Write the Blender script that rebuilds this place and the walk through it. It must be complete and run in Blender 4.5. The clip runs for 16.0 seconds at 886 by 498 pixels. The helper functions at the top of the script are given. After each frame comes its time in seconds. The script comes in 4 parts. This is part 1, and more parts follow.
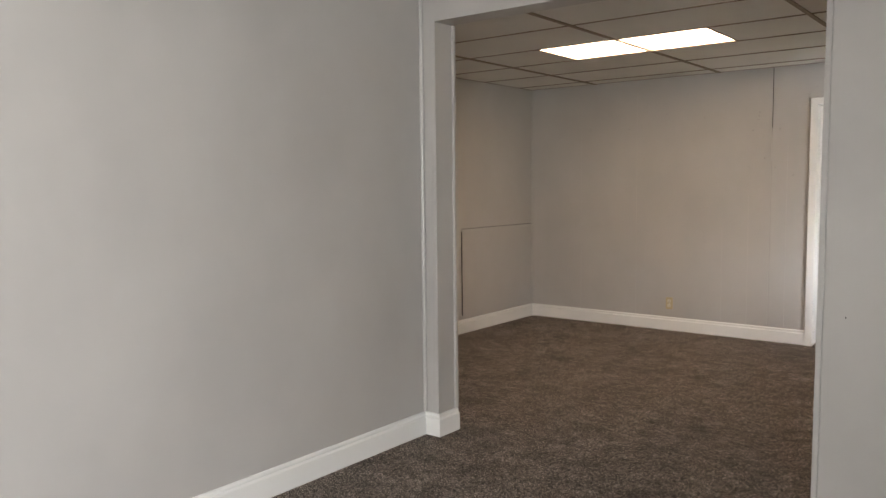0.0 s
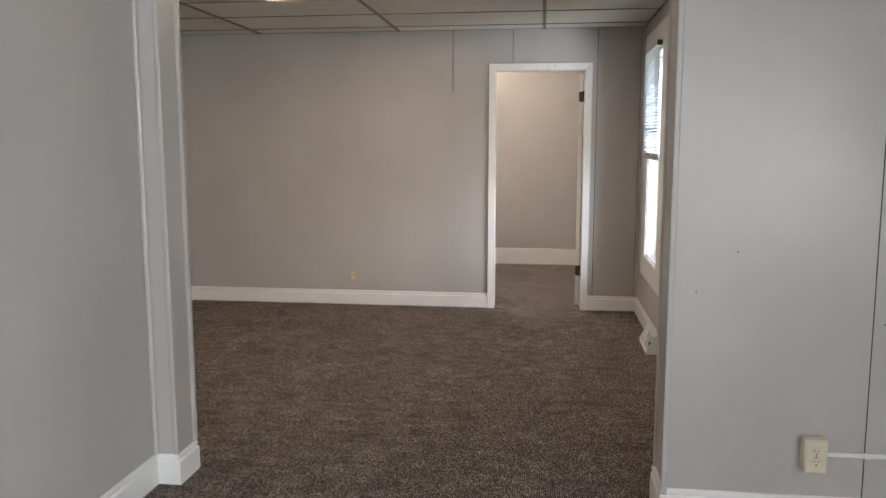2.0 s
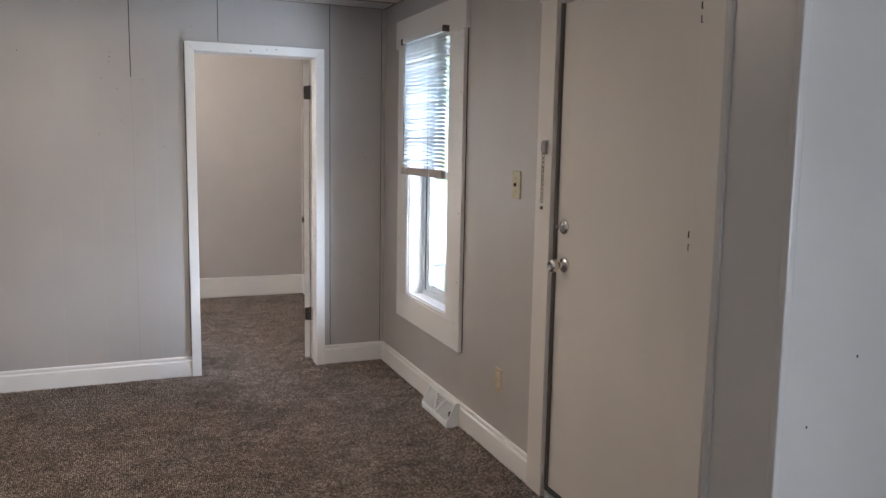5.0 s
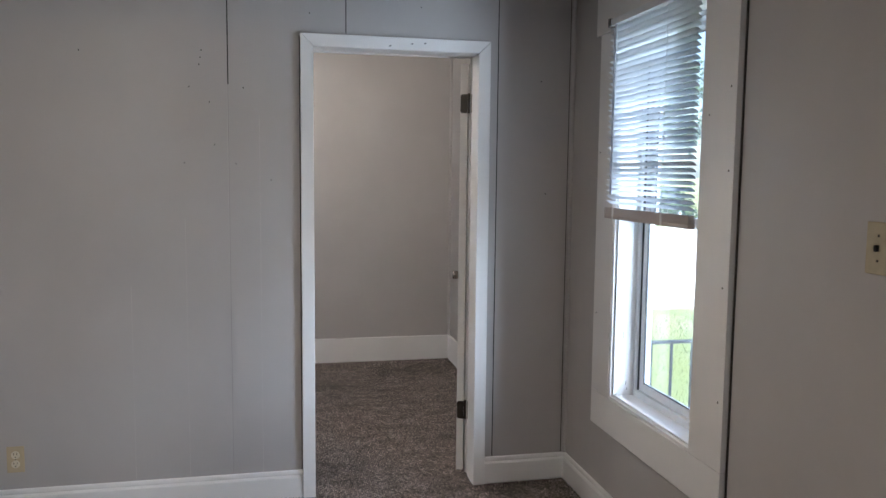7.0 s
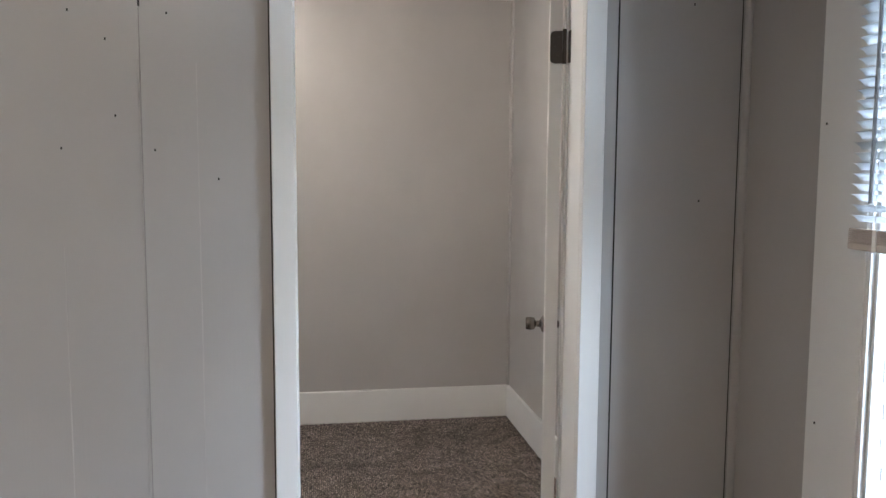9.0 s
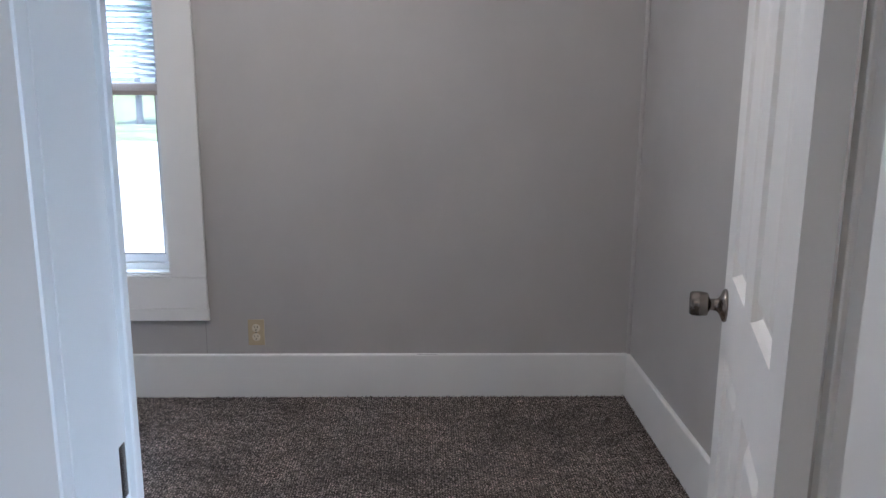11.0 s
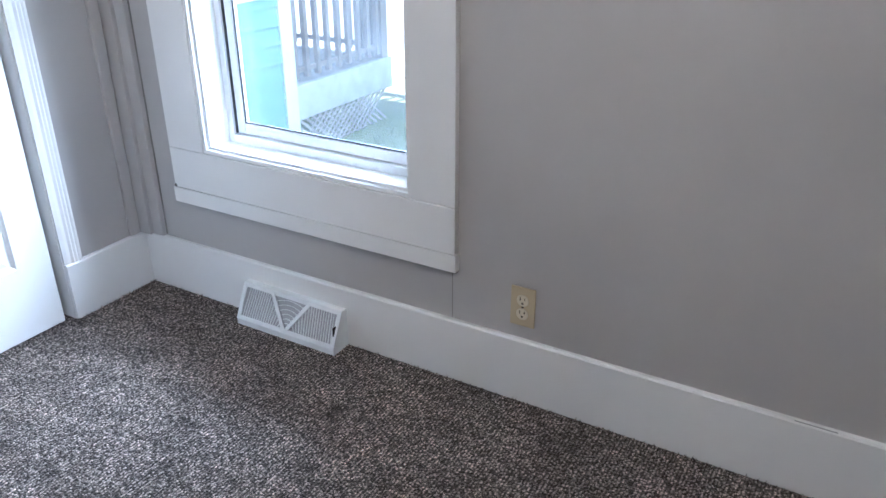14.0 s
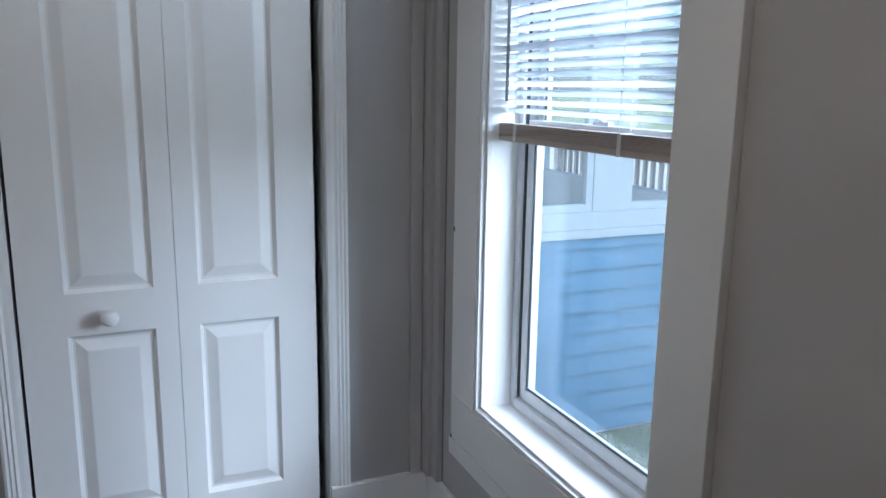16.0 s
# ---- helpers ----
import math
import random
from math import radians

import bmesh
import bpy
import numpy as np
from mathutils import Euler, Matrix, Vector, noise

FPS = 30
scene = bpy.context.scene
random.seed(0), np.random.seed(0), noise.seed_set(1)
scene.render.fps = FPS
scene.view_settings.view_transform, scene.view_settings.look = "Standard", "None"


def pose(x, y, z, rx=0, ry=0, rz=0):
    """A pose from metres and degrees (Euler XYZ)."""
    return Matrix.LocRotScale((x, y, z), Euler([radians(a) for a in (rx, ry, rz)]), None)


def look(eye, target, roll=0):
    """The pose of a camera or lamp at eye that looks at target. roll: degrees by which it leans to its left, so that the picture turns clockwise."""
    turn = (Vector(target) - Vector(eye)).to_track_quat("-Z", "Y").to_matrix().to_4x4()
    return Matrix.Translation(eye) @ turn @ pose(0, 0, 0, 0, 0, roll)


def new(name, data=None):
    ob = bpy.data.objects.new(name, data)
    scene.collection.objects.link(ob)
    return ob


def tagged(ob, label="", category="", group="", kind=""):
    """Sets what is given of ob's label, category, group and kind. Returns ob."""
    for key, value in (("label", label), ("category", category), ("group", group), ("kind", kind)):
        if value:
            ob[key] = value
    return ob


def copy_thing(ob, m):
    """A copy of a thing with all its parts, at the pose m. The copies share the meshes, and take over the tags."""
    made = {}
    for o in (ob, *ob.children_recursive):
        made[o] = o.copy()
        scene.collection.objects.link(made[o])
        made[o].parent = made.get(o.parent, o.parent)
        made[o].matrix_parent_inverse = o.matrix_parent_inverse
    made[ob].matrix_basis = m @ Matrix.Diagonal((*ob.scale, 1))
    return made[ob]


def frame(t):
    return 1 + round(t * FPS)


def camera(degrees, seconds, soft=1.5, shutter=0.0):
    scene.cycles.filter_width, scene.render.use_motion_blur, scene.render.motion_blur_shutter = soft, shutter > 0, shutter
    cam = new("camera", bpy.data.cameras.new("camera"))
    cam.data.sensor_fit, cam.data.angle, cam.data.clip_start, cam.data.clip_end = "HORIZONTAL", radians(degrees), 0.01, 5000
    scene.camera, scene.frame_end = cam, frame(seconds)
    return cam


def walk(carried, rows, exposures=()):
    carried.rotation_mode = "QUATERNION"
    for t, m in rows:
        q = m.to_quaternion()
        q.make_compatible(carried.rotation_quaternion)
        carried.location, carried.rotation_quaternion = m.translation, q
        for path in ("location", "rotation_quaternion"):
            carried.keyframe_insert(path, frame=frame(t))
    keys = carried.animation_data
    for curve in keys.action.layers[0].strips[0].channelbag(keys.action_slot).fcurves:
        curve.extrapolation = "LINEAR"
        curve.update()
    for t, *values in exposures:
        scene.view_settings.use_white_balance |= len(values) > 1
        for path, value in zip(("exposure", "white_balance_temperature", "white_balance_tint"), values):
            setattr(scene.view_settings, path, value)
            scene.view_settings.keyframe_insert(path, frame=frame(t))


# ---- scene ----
SKY, SUN = 0.1, 5.0
EAST_W, BED_W, FRONT_W = 48.0, 72.0, 84.0
TUBE, BULB = 2.7, 43.0
LEAF_ANGLE = 106.5
EXPOSURES = [(0.0, 2.32, 7150, 16), (1.5, 2.32, 6950, 16), (3.0, 2.32, 6100, 14), (5.5, 2.3, 5950, 16), (6.5, 1.92, 5750, 14), (8.0, 1.85, 5800, 13), (9.0, 2.05, 5900, 12), (11.5, 1.65, 5200, 14), (12.5, 2.65, 5300, 14), (13.5, 2.3, 5200, 14), (14.0, 2.05, 5150, 12), (14.5, 1.5, 5050, 11), (15.0, 0.95, 4900, 10), (16.0, 0.65, 5400, 11)]
cam = camera(59.4, 16.0)
PATH = [
    (0, (1.29, 0.094, 1.426), (0.06, 1.662, 1.258), -0.6),
    (0.5, (0.997, 0.186, 1.431), (-0.091, 1.854, 1.248), -0.7),
    (1, (0.702, 0.258, 1.423), (-0.146, 2.057, 1.21), -0.6),
    (1.5, (0.412, 0.329, 1.44), (-0.154, 2.232, 1.2), -0.4),
    (2, (0.134, 0.474, 1.433), (-0.12, 2.44, 1.166), -0.0),
    (2.5, (-0.157, 0.657, 1.451), (-0.114, 2.635, 1.163), 0.4),
    (3, (-0.416, 0.9, 1.455), (-0.085, 2.851, 1.161), 0.6),
    (3.2, (-0.486, 1.005, 1.459), (-0.05, 2.935, 1.168), 0.7),
    (5.3, (-0.693, 2.337, 1.514), (0.058, 4.173, 1.255), 1.0),
    (5.5, (-0.663, 2.497, 1.516), (0.057, 4.348, 1.277), 1.0),
    (6, (-0.594, 2.909, 1.496), (0.014, 4.803, 1.29), 0.8),
    (6.5, (-0.531, 3.3, 1.502), (-0.029, 5.227, 1.313), 0.7),
    (7, (-0.457, 3.678, 1.499), (-0.035, 5.623, 1.308), 0.6),
    (7.5, (-0.408, 4.075, 1.502), (-0.03, 6.03, 1.31), 0.4),
    (8, (-0.381, 4.483, 1.488), (-0.032, 6.443, 1.295), 0.3),
    (8.5, (-0.318, 4.852, 1.493), (0.016, 6.814, 1.293), 0.6),
    (9, (-0.233, 5.215, 1.477), (0.088, 7.18, 1.289), 0.3),
    (9.2, (-0.212, 5.353, 1.465), (0.106, 7.318, 1.279), 0.2),
    (11.3, (0.04, 6.767, 1.324), (0.051, 8.699, 0.806), 0.7),
    (11.5, (0.046, 6.884, 1.321), (0.036, 8.791, 0.72), 0.9),
    (12, (0.092, 7.165, 1.311), (0.016, 8.998, 0.513), 1.0),
    (12.5, (0.067, 7.438, 1.304), (-0.119, 9.218, 0.412), 1.4),
    (13, (0.038, 7.693, 1.284), (-0.334, 9.429, 0.362), 1.3),
    (13.5, (0.016, 7.922, 1.303), (-0.583, 9.593, 0.381), 0.7),
    (14, (0.018, 8.142, 1.314), (-0.882, 9.704, 0.449), -0.1),
    (14.5, (0.014, 8.334, 1.327), (-1.169, 9.749, 0.555), -0.1),
    (15, (-0.016, 8.512, 1.359), (-1.448, 9.75, 0.714), -0.1),
    (15.5, (-0.009, 8.677, 1.367), (-1.648, 9.707, 0.866), 0.1),
    (16, (0.043, 8.899, 1.412), (-1.76, 9.665, 1.01), 0.8),
]
walk(cam, [(t, look(eye, target, roll)) for t, eye, target, roll in PATH], EXPOSURES)

# ---- world and light ----
world = bpy.data.worlds.new("sky")
scene.world = world
world.use_nodes = True
wn = world.node_tree.nodes
sky = wn.new("ShaderNodeTexSky")
sky.sky_type = "NISHITA"
sky.sun_disc = False
sky.sun_elevation = radians(62)
sky.sun_rotation = radians(190)
sky.air_density, sky.dust_density, sky.ozone_density = 1.0, 1.5, 1.0
wn["Background"].inputs["Strength"].default_value = SKY
world.node_tree.links.new(sky.outputs["Color"], wn["Background"].inputs["Color"])

sun = new("sun", bpy.data.lights.new("sun", "SUN"))
sun.data.energy, sun.data.angle, sun.data.color = SUN, radians(0.5), (1.0, 0.95, 0.86)
sun.matrix_world = look((0, 0, 0), (0.08, 0.45, -0.88))


def window_light(name, at, aim, w, h, watts, colour):
    lamp = new(name, bpy.data.lights.new(name, "AREA"))
    lamp.data.shape, lamp.data.size, lamp.data.size_y = "RECTANGLE", w, h
    lamp.data.energy, lamp.data.color = watts, colour
    lamp.matrix_world = look(at, aim)
    return lamp


DAY = (0.84, 0.93, 1.0)
window_light("sky_light_east_window", (2.55, 5.1, 1.35), (0.94, 6.36, 0.95), 1.3, 1.2, EAST_W, (0.78, 0.9, 1.0))
window_light("sky_light_bedroom_window", (-0.38, 11.05, 1.85), (-1.5, 9.7, 0.95), 0.95, 1.4, BED_W, DAY)
window_light("sky_light_over_bedroom_window", (-1.25, 12.2, 3.5), (-1.35, 9.8, 0.95), 1.3, 0.8, 68.0, (0.78, 0.9, 1.0))
window_light("sky_light_front_window", (2.7, -2.3, 1.35), (0.0, -2.75, 1.2), 1.7, 1.2, FRONT_W, (0.85, 0.95, 1.0))


# ---- materials ----
def material(name):
    m = bpy.data.materials.new(name)
    m.use_nodes = True
    nt = m.node_tree
    return m, nt, nt.nodes["Principled BSDF"]


def node(nt, kind, links=(), **values):
    n = nt.nodes.new(kind)
    for key, v in values.items():
        n.inputs[key.replace("_", " ")].default_value = v
    for socket, source in links:
        nt.links.new(source, n.inputs[socket])
    return n


def coords(nt, scale=(1, 1, 1)):
    geo = nt.nodes.new("ShaderNodeNewGeometry")
    mp = nt.nodes.new("ShaderNodeMapping")
    mp.inputs["Scale"].default_value = scale
    nt.links.new(geo.outputs["Position"], mp.inputs["Vector"])
    return mp.outputs["Vector"]


def ramp(nt, fac, stops):
    r = nt.nodes.new("ShaderNodeValToRGB")
    els = r.color_ramp.elements
    while len(els) < len(stops):
        els.new(0.5)
    for e, (p, c) in zip(els, stops):
        e.position, e.color = p, (*c, 1) if len(c) == 3 else c
    nt.links.new(fac, r.inputs["Fac"])
    return r.outputs["Color"]


def bump(nt, bsdf, height, strength, distance, before=None):
    b = nt.nodes.new("ShaderNodeBump")
    b.inputs["Strength"].default_value, b.inputs["Distance"].default_value = strength, distance
    nt.links.new(height, b.inputs["Height"])
    if before:
        nt.links.new(before, b.inputs["Normal"])
    nt.links.new(b.outputs["Normal"], bsdf.inputs["Normal"])
    return b.outputs["Normal"]


def paint(name, colour, rough, grain=0.0, mottle=0.06, brush=0.15):
    """Rolled or brushed paint: slow mottling, uneven gloss, fine relief; grain: vertical wood grain showing through."""
    m, nt, b = material(name)
    slow = node(nt, "ShaderNodeTexNoise", [("Vector", coords(nt, (1.1, 1.1, 0.8)))], Scale=1.6, Detail=4.0)
    lo, hi = [tuple(c * (1 + s * mottle) for c in colour) for s in (-1, 1)]
    nt.links.new(ramp(nt, slow.outputs["Fac"], [(0.3, lo), (0.7, hi)]), b.inputs["Base Color"])
    gloss = node(nt, "ShaderNodeTexNoise", [("Vector", coords(nt))], Scale=5.0, Detail=5.0)
    nt.links.new(ramp(nt, gloss.outputs["Fac"], [(0.3, (rough * 0.88,) * 3), (0.7, (min(1, rough * 1.12),) * 3)]), b.inputs["Roughness"])
    peel = node(nt, "ShaderNodeTexNoise", [("Vector", coords(nt))], Scale=260.0, Detail=2.0)
    n = bump(nt, b, peel.outputs["Fac"], brush, 0.0006)
    if grain:
        wood = node(nt, "ShaderNodeTexNoise", [("Vector", coords(nt, (1, 1, 0.045)))], Scale=150.0, Detail=5.0, Roughness=0.65)
        wave = node(nt, "ShaderNodeTexNoise", [("Vector", coords(nt, (1, 1, 0.12)))], Scale=9.0, Detail=3.0)
        both = nt.nodes.new("ShaderNodeMath")
        both.operation = "ADD"
        nt.links.new(wood.outputs["Fac"], both.inputs[0])
        nt.links.new(wave.outputs["Fac"], both.inputs[1])
        bump(nt, b, both.outputs[0], grain, 0.0022, n)
    return m


def plain(name, colour, rough, metal=0.0, vary=0.08, scale=30.0, relief=0.1):
    m, nt, b = material(name)
    b.inputs["Metallic"].default_value = metal
    n = node(nt, "ShaderNodeTexNoise", [("Vector", coords(nt))], Scale=scale, Detail=4.0)
    lo, hi = [tuple(min(1, c * (1 + s * vary)) for c in colour) for s in (-1, 1)]
    nt.links.new(ramp(nt, n.outputs["Fac"], [(0.3, lo), (0.7, hi)]), b.inputs["Base Color"])
    nt.links.new(ramp(nt, n.outputs["Fac"], [(0.3, (rough * 0.85,) * 3), (0.7, (min(1, rough * 1.15),) * 3)]), b.inputs["Roughness"])
    bump(nt, b, n.outputs["Fac"], relief, 0.0008)
    return m


def carpet_material():
    """Cut-pile carpet: tufts of mixed brown, grey and tan yarn, with trodden and soiled patches."""
    m, nt, b = material("carpet")
    v = coords(nt)
    warp = node(nt, "ShaderNodeTexNoise", [("Vector", v)], Scale=90.0, Detail=2.0)
    shift = nt.nodes.new("ShaderNodeVectorMath")
    shift.operation = "MULTIPLY_ADD"
    nt.links.new(warp.outputs["Color"], shift.inputs[0])
    shift.inputs[1].default_value = (0.004, 0.004, 0.004)
    nt.links.new(v, shift.inputs[2])
    tuft = node(nt, "ShaderNodeTexVoronoi", [("Vector", shift.outputs[0])], Scale=235.0, Randomness=0.9)
    yarn = nt.nodes.new("ShaderNodeSeparateColor")
    nt.links.new(tuft.outputs["Color"], yarn.inputs[0])
    tone = ramp(nt, yarn.outputs[0], [(0.0, (0.012, 0.0097, 0.008)), (0.3, (0.034, 0.0272, 0.0228)), (0.55, (0.09, 0.073, 0.0625)), (0.78, (0.185, 0.153, 0.133)), (1.0, (0.36, 0.302, 0.266))])
    soil = node(nt, "ShaderNodeTexNoise", [("Vector", v)], Scale=2.6, Detail=5.0, Roughness=0.6)
    lay = node(nt, "ShaderNodeTexNoise", [("Vector", coords(nt, (1, 1.8, 1)))], Scale=7.0, Detail=5.0, Roughness=0.65)
    mixed = nt.nodes.new("ShaderNodeMath")
    mixed.operation = "MULTIPLY"
    nt.links.new(ramp(nt, soil.outputs["Fac"], [(0.3, (0.6,) * 3), (0.43, (0.9,) * 3), (0.7, (1.15,) * 3)]), mixed.inputs[0])
    nt.links.new(ramp(nt, lay.outputs["Fac"], [(0.3, (0.6,) * 3), (0.7, (1.38,) * 3)]), mixed.inputs[1])
    clump = node(nt, "ShaderNodeTexNoise", [("Vector", v)], Scale=140.0, Detail=3.0, Roughness=0.7)
    more = nt.nodes.new("ShaderNodeMath")
    more.operation = "MULTIPLY"
    nt.links.new(mixed.outputs[0], more.inputs[0])
    nt.links.new(ramp(nt, clump.outputs["Fac"], [(0.34, (0.35,) * 3), (0.5, (0.85,) * 3), (0.66, (1.0,) * 3)]), more.inputs[1])
    rows = node(nt, "ShaderNodeTexWave", [("Vector", v)], Scale=34.0, Distortion=3.5, Detail=2.0, Detail_Scale=2.0)
    gain = nt.nodes.new("ShaderNodeMath")
    gain.operation = "MULTIPLY"
    nt.links.new(more.outputs[0], gain.inputs[0])
    nt.links.new(ramp(nt, rows.outputs["Fac"], [(0.0, (0.95,) * 3), (0.35, (2.9,) * 3), (1.0, (3.8,) * 3)]), gain.inputs[1])
    mul = nt.nodes.new("ShaderNodeVectorMath")
    mul.operation = "MULTIPLY"
    nt.links.new(tone, mul.inputs[0])
    nt.links.new(gain.outputs[0], mul.inputs[1])
    nt.links.new(mul.outputs[0], b.inputs["Base Color"])
    b.inputs["Roughness"].default_value = 0.95
    b.inputs["Specular IOR Level"].default_value = 0.08
    b.inputs["Sheen Weight"].default_value = 0.16
    b.inputs["Sheen Tint"].default_value = (0.78, 0.72, 0.68, 1)
    b.inputs["Sheen Roughness"].default_value = 0.5
    hgt = nt.nodes.new("ShaderNodeMath")
    hgt.operation = "SUBTRACT"
    hgt.inputs[0].default_value = 1.0
    nt.links.new(tuft.outputs["Distance"], hgt.inputs[1])
    n = bump(nt, b, hgt.outputs[0], 1.0, 0.01)
    bump(nt, b, lay.outputs["Fac"], 0.5, 0.02, n)
    return m


def ceiling_tile_material():
    m, nt, b = material("ceiling_tile")
    pits = node(nt, "ShaderNodeTexVoronoi", [("Vector", coords(nt))], Scale=90.0)
    fiss = node(nt, "ShaderNodeTexNoise", [("Vector", coords(nt, (1, 2.2, 1)))], Scale=60.0, Detail=4.0)
    slow = node(nt, "ShaderNodeTexNoise", [("Vector", coords(nt))], Scale=1.5, Detail=3.0)
    nt.links.new(ramp(nt, slow.outputs["Fac"], [(0.3, (0.66, 0.64, 0.61)), (0.7, (0.74, 0.72, 0.69))]), b.inputs["Base Color"])
    b.inputs["Roughness"].default_value = 0.9
    n = bump(nt, b, fiss.outputs["Fac"], 0.25, 0.003)
    bump(nt, b, pits.outputs["Distance"], 0.15, 0.002, n)
    return m


def glass_material():
    m, nt, b = material("window_glass")
    nt.nodes.remove(b)
    clear = node(nt, "ShaderNodeBsdfTransparent", Color=(0.94, 0.97, 0.97, 1))
    shine = node(nt, "ShaderNodeBsdfGlossy", Roughness=0.02, Color=(0.9, 0.95, 1.0, 1))
    edge = node(nt, "ShaderNodeLayerWeight", Blend=0.5)
    power = nt.nodes.new("ShaderNodeMath")
    power.operation = "POWER"
    nt.links.new(edge.outputs["Facing"], power.inputs[0])
    power.inputs[1].default_value = 4.0
    fres = nt.nodes.new("ShaderNodeMath")
    fres.operation = "MULTIPLY_ADD"
    nt.links.new(power.outputs[0], fres.inputs[0])
    fres.inputs[1].default_value, fres.inputs[2].default_value = 0.5, 0.03
    smear = node(nt, "ShaderNodeTexNoise", [("Vector", coords(nt))], Scale=6.0, Detail=5.0)
    dirt = node(nt, "ShaderNodeBsdfDiffuse", Color=(0.7, 0.75, 0.8, 1))
    mix = node(nt, "ShaderNodeMixShader", [(0, fres.outputs[0]), (1, clear.outputs[0]), (2, shine.outputs[0])])
    through_dirt = node(nt, "ShaderNodeBsdfTranslucent", Color=(0.7, 0.76, 0.82, 1))
    haze = node(nt, "ShaderNodeMixShader", [(1, dirt.outputs[0]), (2, through_dirt.outputs[0])], Fac=0.6)
    film = node(nt, "ShaderNodeMixShader", [(0, ramp(nt, smear.outputs["Fac"], [(0.3, (0.03,) * 3), (0.75, (0.075,) * 3)])), (1, mix.outputs[0]), (2, haze.outputs[0])])
    nt.links.new(film.outputs[0], nt.nodes["Material Output"].inputs["Surface"])
    return m


def glow(name, colour, strength):
    m, nt, b = material(name)
    b.inputs["Base Color"].default_value = (0.8, 0.8, 0.78, 1)
    b.inputs["Emission Color"].default_value = (*colour, 1)
    b.inputs["Emission Strength"].default_value = strength
    b.inputs["Roughness"].default_value = 0.4
    return m


def slat_material():
    m, nt, b = material("blind_slat")
    n = node(nt, "ShaderNodeTexNoise", [("Vector", coords(nt))], Scale=14.0, Detail=3.0)
    c = ramp(nt, n.outputs["Fac"], [(0.3, (0.7, 0.72, 0.74)), (0.7, (0.77, 0.79, 0.81))])
    nt.links.new(c, b.inputs["Base Color"])
    b.inputs["Roughness"].default_value = 0.45
    thin = node(nt, "ShaderNodeBsdfTranslucent", [("Color", c)])
    mix = node(nt, "ShaderNodeMixShader", [(1, b.outputs[0]), (2, thin.outputs[0])], Fac=0.42)
    nt.links.new(mix.outputs[0], nt.nodes["Material Output"].inputs["Surface"])
    return m


def grass_material():
    m, nt, b = material("lawn")
    fine = node(nt, "ShaderNodeTexNoise", [("Vector", coords(nt))], Scale=35.0, Detail=6.0)
    slow = node(nt, "ShaderNodeTexNoise", [("Vector", coords(nt))], Scale=0.9, Detail=5.0)
    c1 = ramp(nt, fine.outputs["Fac"], [(0.25, (0.1, 0.135, 0.034)), (0.5, (0.145, 0.18, 0.05)), (0.8, (0.21, 0.225, 0.08))])
    mix = nt.nodes.new("ShaderNodeMix")
    mix.data_type = "RGBA"
    nt.links.new(ramp(nt, slow.outputs["Fac"], [(0.45, (0,) * 3), (0.7, (0.75,) * 3)]), mix.inputs["Factor"])
    nt.links.new(c1, mix.inputs[6])
    mix.inputs[7].default_value = (0.34, 0.31, 0.2, 1)
    nt.links.new(mix.outputs[2], b.inputs["Base Color"])
    b.inputs["Roughness"].default_value = 0.9
    bump(nt, b, fine.outputs["Fac"], 0.8, 0.05)
    return m


WALL = paint("greige_wall_paint", (0.455, 0.435, 0.418), 0.36)
PANEL = paint("greige_panelling_paint", (0.455, 0.435, 0.418), 0.33, grain=0.12)
WHITE = paint("white_trim_paint", (0.8, 0.79, 0.77), 0.35, mottle=0.03)
GREYWHITE = paint("greige_trim_paint", (0.465, 0.445, 0.428), 0.38, mottle=0.03)
DOORW = paint("white_door_paint", (0.78, 0.765, 0.74), 0.4, mottle=0.03)
OLDW = paint("yellowed_white_door_paint", (0.7, 0.665, 0.62), 0.38, mottle=0.05)
CARPET = carpet_material()
TILE = ceiling_tile_material()
PLASTER = paint("ceiling_paint", (0.72, 0.71, 0.69), 0.7)
FILLED = plain("filled_joint", (0.5, 0.48, 0.46), 0.45)
CRACK = plain("hairline_crack", (0.27, 0.255, 0.24), 0.8)
GLASS = glass_material()
VINYL = plain("white_vinyl", (0.75, 0.77, 0.79), 0.35, vary=0.03)
GASKET = plain("dark_gasket", (0.06, 0.065, 0.07), 0.6)
SLAT = slat_material()
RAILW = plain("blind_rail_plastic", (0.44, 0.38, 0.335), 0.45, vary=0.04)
CORD = plain("white_cord", (0.75, 0.75, 0.73), 0.8)
WAND = plain("smoky_clear_plastic", (0.25, 0.25, 0.26), 0.2, vary=0.04)
BEIGE = plain("almond_plastic", (0.5, 0.41, 0.26), 0.35, vary=0.04)
IVORY = plain("ivory_plastic", (0.66, 0.6, 0.46), 0.35, vary=0.04)
DARK = plain("dark_gap", (0.02, 0.018, 0.016), 0.9)
TAN = plain("tan_ceiling_tee", (0.22, 0.165, 0.12), 0.6)
CHAIN = plain("worn_chain_metal", (0.3, 0.27, 0.24), 0.35, 0.8, vary=0.2)
CHROME = plain("chrome", (0.75, 0.74, 0.72), 0.12, 1.0, vary=0.05)
NICKEL = plain("antique_nickel", (0.24, 0.21, 0.185), 0.22, 1.0, vary=0.1)
STEEL = plain("hinge_steel", (0.07, 0.06, 0.052), 0.38, 0.8, vary=0.15)
ALU = plain("worn_aluminium", (0.7, 0.7, 0.7), 0.3, 1.0, vary=0.1)
VENTW = plain("white_enamelled_steel", (0.76, 0.78, 0.78), 0.4, vary=0.03)
